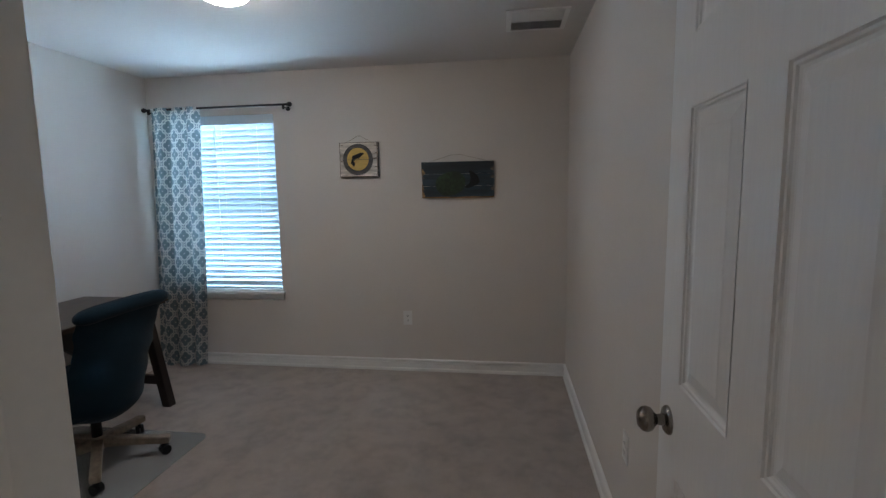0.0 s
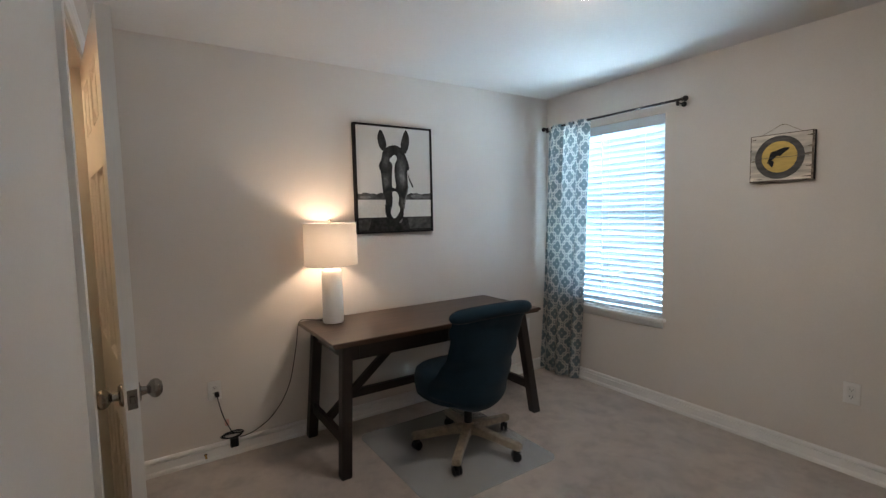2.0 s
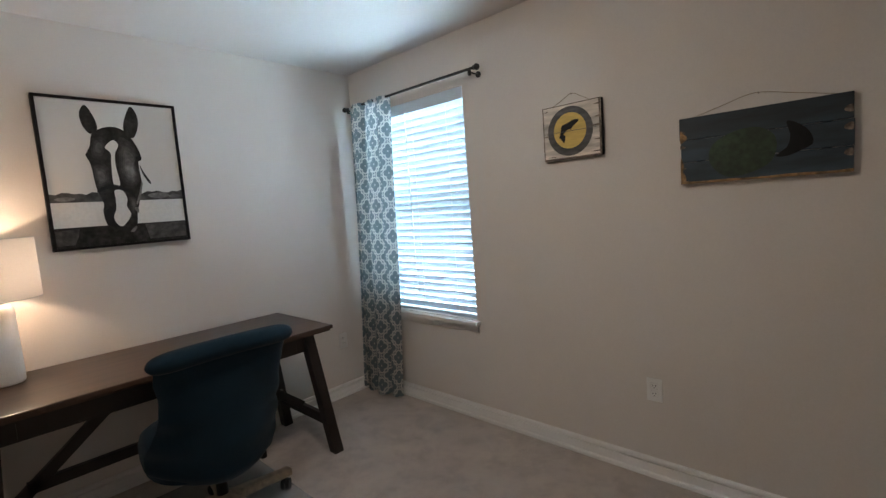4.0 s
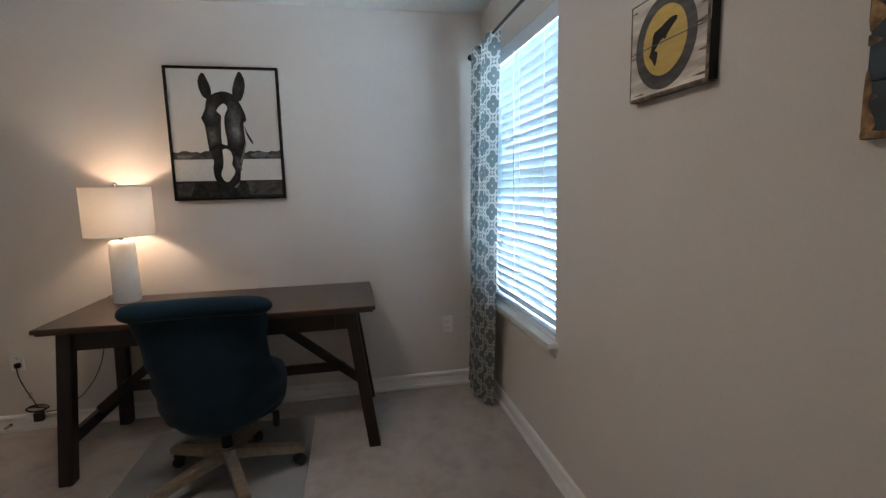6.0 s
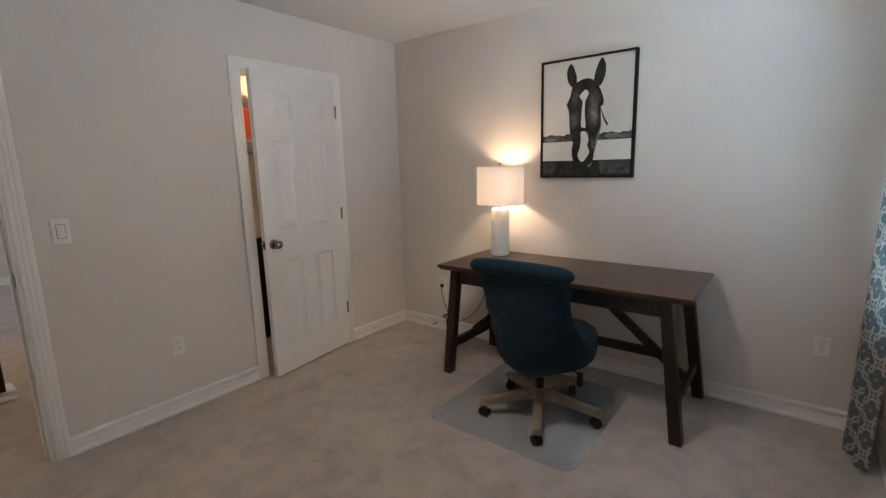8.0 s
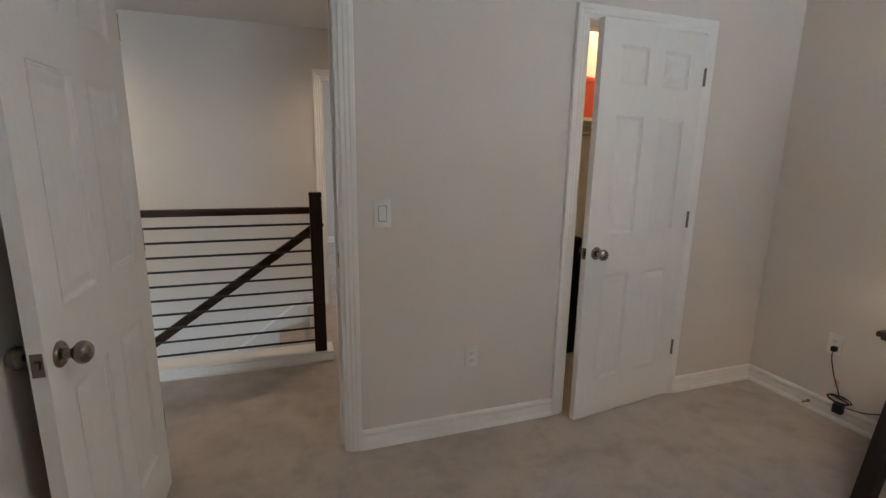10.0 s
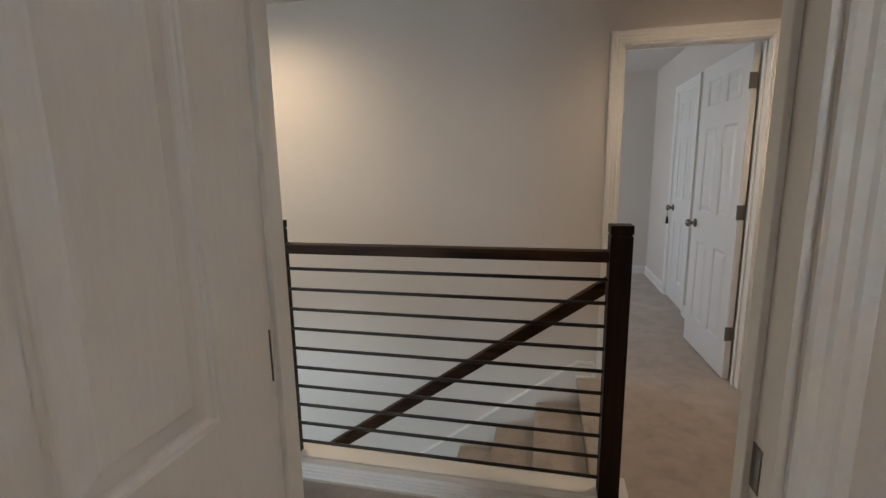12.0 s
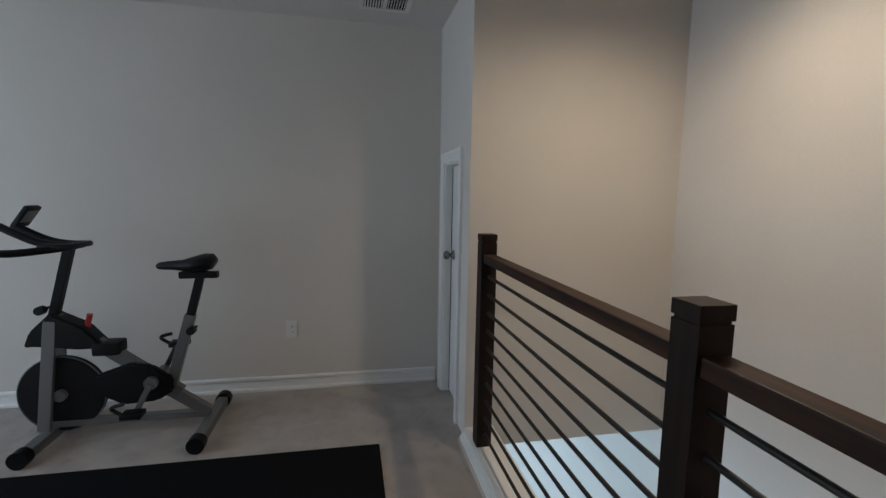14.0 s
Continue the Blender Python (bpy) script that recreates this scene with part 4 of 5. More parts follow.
def back_mesh():
    """The tub back: wide rounded foot, waist, and a scrolled top that rolls backwards."""
    bm = B()
    NU, NV = 30, 34
    WID = [(0, 0.17), (0.06, 0.240), (0.16, 0.282), (0.30, 0.282), (0.50, 0.252), (0.70, 0.247), (0.86, 0.262), (1.0, 0.262)]
    CEN = [(0, 0.145), (0.12, 0.185), (0.35, 0.212), (0.6, 0.222), (0.82, 0.232), (0.93, 0.252), (1.0, 0.285)]
    WRAP = [(0, 0.16), (0.25, 0.20), (0.42, 0.13), (0.6, 0.060), (0.8, 0.035), (1, 0.02)]
    grids = []
    for side in (0, 1):
        g = []
        for j in range(NV + 1):
            v = j / NV
            row = []
            for i in range(NU + 1):
                u = 2 * i / NU - 1
                th = 0.072 if v < 0.9 else 0.072 + 0.02 * (v - 0.9) * 10
                edge = max(0.0, 1 - abs(u) ** 6) ** 0.5
                capz = max(0.0, 1 - (2 * v - 1) ** 10) ** 0.5
                half = th / 2 * edge * capz * (1 if side == 0 else -1)
                x = interp(v, CEN) - interp(v, WRAP) * abs(u) ** 2.2 + half
                y = interp(v, WID) * u
                z = 0.285 + 0.63 * v
                z += 0.035 * abs(u) ** 3 * (1 - v) ** 4 - 0.012 * u * u * v ** 3
                row.append(bm.verts.new((x, y, z)))
            g.append(row)
        grids.append(g)
    for k, g in enumerate(grids):
        for j in range(NV):
            for i in range(NU):
                bm.faces.new((g[j][i], g[j][i + 1], g[j + 1][i + 1], g[j + 1][i]))
    a, b = grids
    for j in range(NV):
        for i in (0, NU):
            bm.faces.new((a[j][i], a[j + 1][i], b[j + 1][i], b[j][i]))
    for i in range(NU):
        for j in (0, NV):
            bm.faces.new((a[j][i], a[j][i + 1], b[j][i + 1], b[j][i]))
    bmesh.ops.remove_doubles(bm, verts=bm.verts, dist=0.0005)
    return bm


part("backrest", back_mesh(), VELVET, chair, "curved navy upholstered backrest", smooth=True)
bm = B()
n_ = 40
prev = None
for i in range(n_ + 1):
    u = math.sin(math.pi * (i / n_ - 0.5))
    r = 0.041 * max(0.02, 1 - abs(u) ** 9) ** 0.5
    c = Vector((0.268 - 0.02 * abs(u) ** 2.2, 0.290 * u, 0.902 - 0.012 * u * u))
    ring = [bm.verts.new(c + Vector((r * math.cos(2 * math.pi * k / 14), 0, r * math.sin(2 * math.pi * k / 14)))) for k in range(14)]
    if prev:
        for k in range(14):
            bm.faces.new((prev[k], prev[(k + 1) % 14], ring[(k + 1) % 14], ring[k]))
    else:
        bm.faces.new(ring)
    prev = ring
bm.faces.new(prev)
part("scroll", bm, VELVET, chair, "rolled top edge", smooth=True)

# ---- chair mat ----
bm = B()
pts = []
for cx, cy, a0 in ((1.125, 1.315, -90), (1.125, 2.055, 0), (0.31, 2.055, 90), (0.31, 1.315, 180)):
    for k in range(7):
        a = radians(a0 + 15 * k)
        pts.append((cx + 0.062 * math.cos(a), cy + 0.062 * math.sin(a)))
lo = [bm.verts.new((x, y, 0.001)) for x, y in pts]
hi = [bm.verts.new((x, y, 0.0045)) for x, y in pts]
bm.faces.new(lo[::-1])
bm.faces.new(hi)
for k in range(len(pts)):
    bm.faces.new((lo[k], lo[(k + 1) % len(pts)], hi[(k + 1) % len(pts)], hi[k]))
nt = MATVINYL.node_tree
tp = nt.nodes.new("ShaderNodeBsdfTransparent")
mx = nt.nodes.new("ShaderNodeMixShader")
mx.inputs[0].default_value = 0.6
nt.links.new(nt.nodes["Principled BSDF"].outputs[0], mx.inputs[1])
nt.links.new(tp.outputs[0], mx.inputs[2])
nt.links.new(mx.outputs[0], nt.nodes["Material Output"].inputs[0])
tagged(part("chair_mat", bm, MATVINYL), "clear bluish vinyl mat on the carpet under the chair", "floor mat")

# ---- pictures ----
PY0, PY1, PZ0, PZ1 = 1.383, 2.001, 1.313, 2.074
pic = thing("framed_picture", (0, (PY0 + PY1) / 2, PZ0), "black-framed grey picture of a bridled head above a fence", "picture")
fw = 0.014
for a, b in (((0, PY0, PZ0), (0.040, PY0 + fw, PZ1)), ((0, PY1 - fw, PZ0), (0.040, PY1, PZ1)), ((0, PY0 + fw, PZ0), (0.040, PY1 - fw, PZ0 + fw)), ((0, PY0 + fw, PZ1 - fw), (0.040, PY1 - fw, PZ1))):
    part("frame_strip", box(B(), a, b, 0.0015), BLACKFRAME, pic, at="world")
part("canvas", box(B(), (0.004, PY0 + fw, PZ0 + fw), (0.030, PY1 - fw, PZ1 - fw)), PAPER, pic, "pale grey printed canvas", at="world")


def flat(pts, level, to_world):
    """A flat painted shape, a hair thick, from an outline in the picture's own 0..1 plane."""
    bm = B()
    lo = [bm.verts.new(to_world(u, v, level)) for u, v in pts]
    hi = [bm.verts.new(to_world(u, v, level + 0.0004)) for u, v in pts]
    bm.faces.new(hi)
    bm.faces.new(lo[::-1])
    for k in range(len(pts)):
        bm.faces.new((lo[k], lo[(k + 1) % len(pts)], hi[(k + 1) % len(pts)], hi[k]))
    return bm


def rounded(pts, n=6):
    """A closed smooth outline through a few control points."""
    out = []
    k = len(pts)
    for i in range(k):
        a, b, c, d = (Vector(pts[(i + j) % k]) for j in (-1, 0, 1, 2))
        for s in range(n):
            t = s / n
            out.append(tuple(0.5 * (2 * b + (c - a) * t + (2 * a - 5 * b + 4 * c - d) * t * t + (3 * b - a - 3 * c + d) * t ** 3)))
    return out


def on_canvas(u, v, lv):
    return (0.0305 + lv, PY0 + fw + u * (PY1 - PY0 - 2 * fw), PZ1 - fw - v * (PZ1 - PZ0 - 2 * fw))


def strip(top, bot, wob):
    k = 24
    return [(i / k, top + wob * math.sin(i * 1.9) * math.sin(i * 0.7)) for i in range(k + 1)] + [(1 - i / k, bot) for i in range(k + 1)]


part("tree_line", flat(strip(0.635, 0.695, 0.012), 0, on_canvas), INK_H, pic, at="world")
part("fence_board", flat(strip(0.695, 0.865, 0), 0, on_canvas), INK_W, pic, at="world")
part("lower_field", flat(strip(0.865, 1.0, 0), 0, on_canvas), INK_D, pic, at="world")
for side in ([(0.004, 0.885), (0.17, 0.872), (0.155, 0.93), (0.125, 0.985), (0.004, 0.985)], [(0.655, 0.872), (0.996, 0.872), (0.996, 0.985), (0.685, 0.985)]):
    part("field_shape", flat(side, 0.0005, on_canvas), INK_H, pic, at="world")
for cu, cv, ru, rv in ((0.80, 0.662, 0.09, 0.020), (0.93, 0.672, 0.05, 0.014), (0.10, 0.672, 0.07, 0.014)):
    part("tree_light_shape", flat([(cu + ru * math.cos(k * math.pi / 9), cv + rv * math.sin(k * math.pi / 9)) for k in range(18)], 0.0005, on_canvas), INK_M, pic, at="world")
part("ear_shape", flat(rounded([(0.292, 0.173), (0.28, 0.086), (0.327, 0.029), (0.379, 0.11), (0.392, 0.188), (0.339, 0.225)]), 0.0005, on_canvas), INK_D, pic, at="world")
part("ear_shape", flat(rounded([(0.588, 0.195), (0.602, 0.109), (0.659, 0.015), (0.703, 0.069), (0.702, 0.155), (0.652, 0.241)]), 0.0005, on_canvas), INK_D, pic, at="world")
part("head_shape", flat(rounded([(0.347, 0.227), (0.416, 0.184), (0.509, 0.168), (0.595, 0.196), (0.655, 0.27), (0.693, 0.362), (0.669, 0.41), (0.671, 0.511), (0.671, 0.583), (0.632, 0.718), (0.609, 0.782), (0.594, 0.869), (0.538, 0.926), (0.449, 0.916), (0.37, 0.861), (0.352, 0.768), (0.363, 0.708), (0.327, 0.599), (0.311, 0.444), (0.287, 0.372), (0.322, 0.307)]), 0.0010, on_canvas), INK_D, pic, at="world")
TONES = [mat("graded_grey_ink", (g, g * 0.965, g * 0.935), 0.8, grain=50, vary=0.3, bump=0.04, blotch=14, blotch_vary=0.3, spec=0.15) for g in (0.032, 0.046, 0.065, 0.090, 0.120, 0.155)]


def graded(name, pts, centre, steps, level):
    """A soft patch of the print: nested outlines that shrink towards a centre and grow lighter."""
    for k in range(steps):
        f = 1 - 0.82 * k / steps
        ring = [(centre[0] + (u - centre[0]) * f, centre[1] + (v - centre[1]) * f) for u, v in pts]
        part(name, flat(rounded(ring), level + 0.00012 * k, on_canvas), TONES[k], pic, at="world")


graded("cheek_shape", [(0.545, 0.240), (0.642, 0.285), (0.664, 0.365), (0.645, 0.42), (0.662, 0.538), (0.600, 0.605), (0.526, 0.58), (0.499, 0.464), (0.515, 0.355)], (0.605, 0.465), 6, 0.0014)
graded("jaw_shape", [(0.318, 0.440), (0.377, 0.415), (0.440, 0.470), (0.435, 0.560), (0.383, 0.592), (0.333, 0.590)], (0.370, 0.525), 4, 0.0014)
graded("brow_shape", [(0.345, 0.270), (0.420, 0.245), (0.445, 0.320), (0.400, 0.395), (0.330, 0.385)], (0.385, 0.315), 3, 0.0014)
graded("lip_shape", [(0.560, 0.660), (0.612, 0.690), (0.598, 0.790), (0.565, 0.800), (0.555, 0.720)], (0.588, 0.715), 4, 0.0014)
part("nose_shape", flat(rounded([(0.361, 0.769), (0.432, 0.743), (0.439, 0.818), (0.461, 0.872), (0.413, 0.877), (0.368, 0.845)]), 0.0015, on_canvas), PITCH, pic, at="world")
part("blaze_shape", flat(rounded([(0.495, 0.262), (0.529, 0.297), (0.497, 0.359), (0.49, 0.448), (0.504, 0.576), (0.455, 0.572), (0.459, 0.43), (0.465, 0.356), (0.429, 0.313)]), 0.0020, on_canvas), INK_W, pic, at="world")
part("muzzle_blaze_shape", flat(rounded([(0.456, 0.620), (0.515, 0.622), (0.543, 0.680), (0.532, 0.735), (0.556, 0.790), (0.528, 0.838), (0.482, 0.876), (0.446, 0.862), (0.424, 0.812), (0.448, 0.752), (0.455, 0.684)]), 0.0022, on_canvas), INK_W, pic, at="world")
part("noseband_shape", flat(rounded([(0.332, 0.614), (0.383, 0.588), (0.455, 0.576), (0.529, 0.6), (0.594, 0.635), (0.606, 0.68), (0.58, 0.648), (0.523, 0.622), (0.45, 0.606), (0.386, 0.611), (0.338, 0.633)]), 0.0026, on_canvas), PITCH, pic, at="world")
part("cheek_strap_shape", flat(rounded([(0.67, 0.569), (0.68, 0.572), (0.65, 0.668), (0.621, 0.724), (0.61, 0.716), (0.64, 0.646)]), 0.0026, on_canvas), INK_M, pic, at="world")
part("chin_shape", flat(rounded([(0.535, 0.918), (0.580, 0.884), (0.590, 0.893), (0.560, 0.924)]), 0.0018, on_canvas), INK_M, pic, at="world")
part("nostril_shape", flat(rounded([(0.59, 0.752), (0.62, 0.746), (0.617, 0.79)]), 0.0018, on_canvas), INK_M, pic, at="world")
part("strap_shape", flat(rounded([(0.675, 0.432), (0.698, 0.485), (0.746, 0.561), (0.733, 0.571), (0.688, 0.498)]), 0.0026, on_canvas), INK_D, pic, at="world")
part("eye_shape", flat(rounded([(0.282, 0.372), (0.302, 0.359), (0.317, 0.391), (0.302, 0.403)]), 0.0026, on_canvas), PITCH, pic, at="world")
part("eye_shape", flat(rounded([(0.651, 0.378), (0.694, 0.369), (0.69, 0.401), (0.664, 0.406)]), 0.0026, on_canvas), PITCH, pic, at="world")

# plaque with the round emblem
FX0, FX1, FZ0, FZ1 = 1.679, 1.990, 1.592, 1.862
fish = thing("wooden_plaque", ((FX0 + FX1) / 2, N, FZ0), "whitewashed plank plaque with yellow disc in charcoal ring", "wall plaque", group="plaques on the window wall")
fm = (FZ0 + FZ1) / 2
for z0, z1, dx in ((FZ0, fm - 0.001, 0.0), (fm + 0.001, FZ1, 0.004)):
    part("plank", box(B(), (FX0 + dx, N - 0.026, z0), (FX1 + dx, N - 0.009, z1), 0.002), DIRTYWOOD, fish, at="world")


def on_plaque(u, v, lv):
    u, v = min(max(u, 0.001), 0.999), min(max(v, 0.001), 0.998)
    return (FX0 + u * (FX1 - FX0), N - 0.0262 - lv, FZ1 - v * (FZ1 - FZ0))


def disc(cx, cy, rx, ry, n=40):
    return [(cx + rx * math.cos(2 * math.pi * k / n), cy + ry * math.sin(2 * math.pi * k / n)) for k in range(n)]


part("ring", flat(disc(0.48, 0.5, 0.395, 0.455), 0, on_plaque), CHARCOAL, fish, "charcoal painted ring", at="world")
part("disc", flat(disc(0.48, 0.49, 0.285, 0.33), 0.0006, on_plaque), GOLD, fish, "mustard yellow painted disc", at="world")
part("emblem", flat(rounded([(0.640, 0.316), (0.582, 0.303), (0.522, 0.314), (0.438, 0.352), (0.352, 0.378), (0.328, 0.444), (0.314, 0.526), (0.290, 0.598), (0.318, 0.625), (0.374, 0.705), (0.402, 0.585), (0.362, 0.556), (0.386, 0.530), (0.420, 0.488), (0.470, 0.464), (0.498, 0.482), (0.530, 0.436), (0.592, 0.380), (0.630, 0.352)], 3), 0.0012, on_plaque), PITCH, fish, "black leaping fish silhouette", at="world")
part("joint_line", box(B(), (FX0 + 0.02, N - 0.0282, fm - 0.0012), (FX1 - 0.02, N - 0.0265, fm + 0.0012)), CHARCOAL, fish, at="world")
EDGE = mat("dark_weathered_edge", (0.16, 0.125, 0.10), 0.85, grain=60, vary=0.5, bump=0.4, blotch=30, blotch_vary=0.5)
part("dark_side", box(B(), (FX1 + 0.0022, N - 0.0255, FZ0), (FX1 + 0.0045, N - 0.002, FZ1), 0.0006), PITCH, fish, at="world")
part("dark_side", box(B(), (FX0 + 0.001, N - 0.0255, FZ0 - 0.003), (FX1, N - 0.002, FZ0 - 0.0002), 0.0006), EDGE, fish, at="world")
for a_, b_ in (((FX0, FZ0), (FX1, FZ0 + 0.006)), ((FX1 - 0.007, FZ0), (FX1 + 0.002, FZ1)), ((FX0, FZ1 - 0.004), (FX1, FZ1)), ((FX0, FZ0), (FX0 + 0.004, FZ1))):
    part("worn_edge", box(B(), (a_[0], N - 0.0272, a_[1]), (b_[0], N - 0.0095, b_[1]), 0.0006), EDGE, fish, at="world")
for u_, v_, w_, h_ in ((0.93, 0.10, 0.05, 0.05), (0.94, 0.32, 0.05, 0.06), (0.90, 0.47, 0.09, 0.07), (0.93, 0.72, 0.06, 0.05), (0.90, 0.93, 0.09, 0.04), (0.05, 0.08, 0.04, 0.03), (0.04, 0.55, 0.04, 0.05), (0.12, 0.95, 0.08, 0.03)):
    part("paint_loss", flat(rounded([(u_ - w_ * 0.7, v_), (u_, v_ - h_ * 0.22), (u_ + w_, v_ - h_ * 0.30), (u_ + w_, v_ + h_ * 0.25), (u_ - w_ * 0.1, v_ + h_ * 0.16)]), 0.0002, on_plaque), EDGE, fish, at="world")
part("twine", tube(B(), [(FX0 + 0.055, N - 0.017, FZ1), (FX0 + 0.10, N - 0.006, FZ1 + 0.026), ((FX0 + FX1) / 2, N - 0.004, FZ1 + 0.052), (FX1 - 0.10, N - 0.006, FZ1 + 0.026), (FX1 - 0.055, N - 0.017, FZ1)], 0.0015, 6), TWINE, fish, at="world")
part("nail", rod(B(), ((FX0 + FX1) / 2, N, FZ1 + 0.050), ((FX0 + FX1) / 2, N - 0.012, FZ1 + 0.052), 0.002, n=8), NICKEL, fish, at="world")
for x in (FX0 + 0.045, FX1 - 0.075):
    part("batten", box(B(), (x, N - 0.0095, FZ0 + 0.015), (x + 0.03, N - 0.001, FZ1 - 0.015), 0.001), DIRTYWOOD, fish, at="world")

# long dark plaque
SX0, SX1, SZ0, SZ1 = 2.338, 2.900, 1.413, 1.694
sign = thing("wooden_plaque", ((SX0 + SX1) / 2, N, SZ0), "long dark blue painted plank plaque hung on twine", "wall plaque", group="plaques on the window wall")
k3 = (SZ1 - SZ0) / 3
for i in range(3):
    dx = (0.0, 0.003, -0.002)[i]
    part("plank", box(B(), (SX0 + dx, N - 0.023, SZ0 + i * k3 + 0.0008), (SX1 + dx * 0.5, N - 0.008, SZ0 + (i + 1) * k3 - 0.0008), 0.002), NIGHT, sign, at="world")


def on_sign(u, v, lv):
    u, v = min(max(u, 0.001), 0.999), min(max(v, 0.001), 0.998)
    return (SX0 + u * (SX1 - SX0), N - 0.0232 - lv, SZ1 - v * (SZ1 - SZ0))


part("green_patch", flat(rounded([(0.22, 0.45), (0.35, 0.30), (0.50, 0.28), (0.60, 0.45), (0.58, 0.75), (0.45, 0.90), (0.30, 0.92), (0.20, 0.70)]), 0, on_sign), FOREST, sign, "dark green painted woods", at="world")
part("bare_edge", flat(rounded([(0.003, 0.955), (0.02, 0.945), (0.10, 0.962), (0.30, 0.958), (0.5, 0.966), (0.7, 0.955), (0.9, 0.964), (0.995, 0.955), (0.996, 0.992), (0.5, 0.993), (0.004, 0.992)]), 0.0002, on_sign), SIGNEDGE, sign, at="world")
part("bare_edge", flat(rounded([(0.003, 0.62), (0.016, 0.64), (0.024, 0.72), (0.018, 0.80), (0.040, 0.90), (0.030, 0.95), (0.003, 0.95)]), 0.0003, on_sign), SIGNEDGE, sign, at="world")
part("bare_edge", flat(rounded([(0.003, 0.20), (0.020, 0.22), (0.050, 0.30), (0.022, 0.36), (0.003, 0.37)]), 0.0003, on_sign), SIGNEDGE, sign, at="world")
part("emblem", flat(rounded([(0.66, 0.26), (0.72, 0.30), (0.78, 0.42), (0.80, 0.58), (0.74, 0.66), (0.66, 0.72), (0.60, 0.70), (0.66, 0.60), (0.68, 0.45)]), 0.0006, on_sign), PITCH, sign, "black curved emblem", at="world")
for v0 in (0.18, 0.40, 0.72):
    part("worn_edge", flat(rounded([(0.002, v0), (0.022, v0 + 0.015), (0.040, v0 + 0.04), (0.003, v0 + 0.06)]), 0, on_sign), EDGE, sign, at="world")
    part("worn_edge", flat(rounded([(0.994, v0 - 0.02), (0.96, v0), (0.955, v0 + 0.05), (0.994, v0 + 0.07)]), 0, on_sign), EDGE, sign, at="world")
part("twine", tube(B(), [(SX0 + 0.06, N - 0.015, SZ1), (SX0 + 0.16, N - 0.005, SZ1 + 0.030), ((SX0 + SX1) / 2 - 0.01, N - 0.004, SZ1 + 0.056), (SX1 - 0.16, N - 0.005, SZ1 + 0.028), (SX1 - 0.05, N - 0.015, SZ1)], 0.0015, 6), TWINE, sign, at="world")
part("nail", rod(B(), ((SX0 + SX1) / 2, N, SZ1 + 0.053), ((SX0 + SX1) / 2, N - 0.012, SZ1 + 0.055), 0.002, n=8), NICKEL, sign, at="world")

for x in (SX0 + 0.06, SX1 - 0.09):
    part("batten", box(B(), (x, N - 0.0085, SZ0 + 0.015), (x + 0.03, N - 0.001, SZ1 - 0.015), 0.001), NIGHT, sign, at="world")


# ---- outlets and switch ----
def plate(name, m, label, category, switch=False):
    """A wall plate in its own plane: x along the wall, z up, y off the wall."""
    th = thing(name, (0, 0, 0), label, category)
    hw, hh = (0.039, 0.062) if switch else (0.036, 0.058)
    part("cover", box(B(), (-hw, 0, -hh), (hw, 0.006, hh), 0.0035), WHITEP, th, smooth=True)
    if switch:
        part("rocker", box(B(), (-0.0165, 0.0055, -0.033), (0.0165, 0.0095, 0.033), 0.0015), WHITEP, th, smooth=True)
        part("rocker_gap", box(B(), (-0.019, 0.0045, -0.0355), (0.019, 0.0064, 0.0355), 0.0004), GREYMETAL, th)
    else:
        for z in (-0.0195, 0.0195):
            s = part("socket", box(B(), (-0.017, 0.0055, z - 0.0145), (0.017, 0.0078, z + 0.0145), 0.003), WHITEP, th, smooth=True)
            for x, h in ((-0.0065, 0.005), (0.0065, 0.004)):
                part("slot", box(B(), (x - 0.0011, 0.0076, z - h + 0.002), (x + 0.0011, 0.0082, z + h + 0.002)), BLACKP, s)
            part("slot", rod(B(), (0, 0.0076, z - 0.008), (0, 0.0082, z - 0.008), 0.0022, n=10), BLACKP, s)
    for z in ((-0.048, 0.048) if switch else (0.0,)):
        part("screw", rod(B(), (0, 0.0055, z), (0, 0.0068, z), 0.003, n=10), WHITEP, th)
    th.matrix_basis = m
    return th


OUT = "white duplex outlet on the greige wall"
plate("outlet", pose(0, 0.455, 0.42, 0, 0, -90), "white duplex outlet with a black plug in it", "outlet", False)
plate("outlet", pose(0, 2.993, 0.430, 0, 0, -90), OUT, "outlet")
plate("outlet", pose(1.972, 0, 0.408, 0, 0, 0), OUT, "outlet")
plate("outlet", pose(2.194, N, 0.445, 0, 0, 180), OUT, "outlet")
plate("outlet", pose(E, 1.443, 0.445, 0, 0, 90), OUT, "outlet")
plate("outlet", pose(LOFT, -0.055, 0.420, 0, 0, 90), OUT, "outlet")
plate("light_switch", pose(2.419, 0, 1.147, 0, 0, 0), "white rocker light switch beside the entry", "light switch", True)

# spring door stop on the baseboard
ds = thing("door_stop", (0.014, 0.385, 0.045), "small brass spring door stop on the baseboard", "door stop")
part("spring", tube(B(), [(0.004 + 0.06 * k / 40, 0.005 * math.cos(k * 1.5), 0.005 * math.sin(k * 1.5)) for k in range(41)], 0.0015, 5), mat("brass", (0.42, 0.28, 0.12), 0.35, 1.0), ds, smooth=True)
part("tip", rod(B(), (0.062, 0, 0), (0.074, 0, 0), 0.006), WHITEP, ds, smooth=True)
part("mount", rod(B(), (0, 0, 0), (0.005, 0, 0), 0.009), NICKEL, ds, smooth=True)


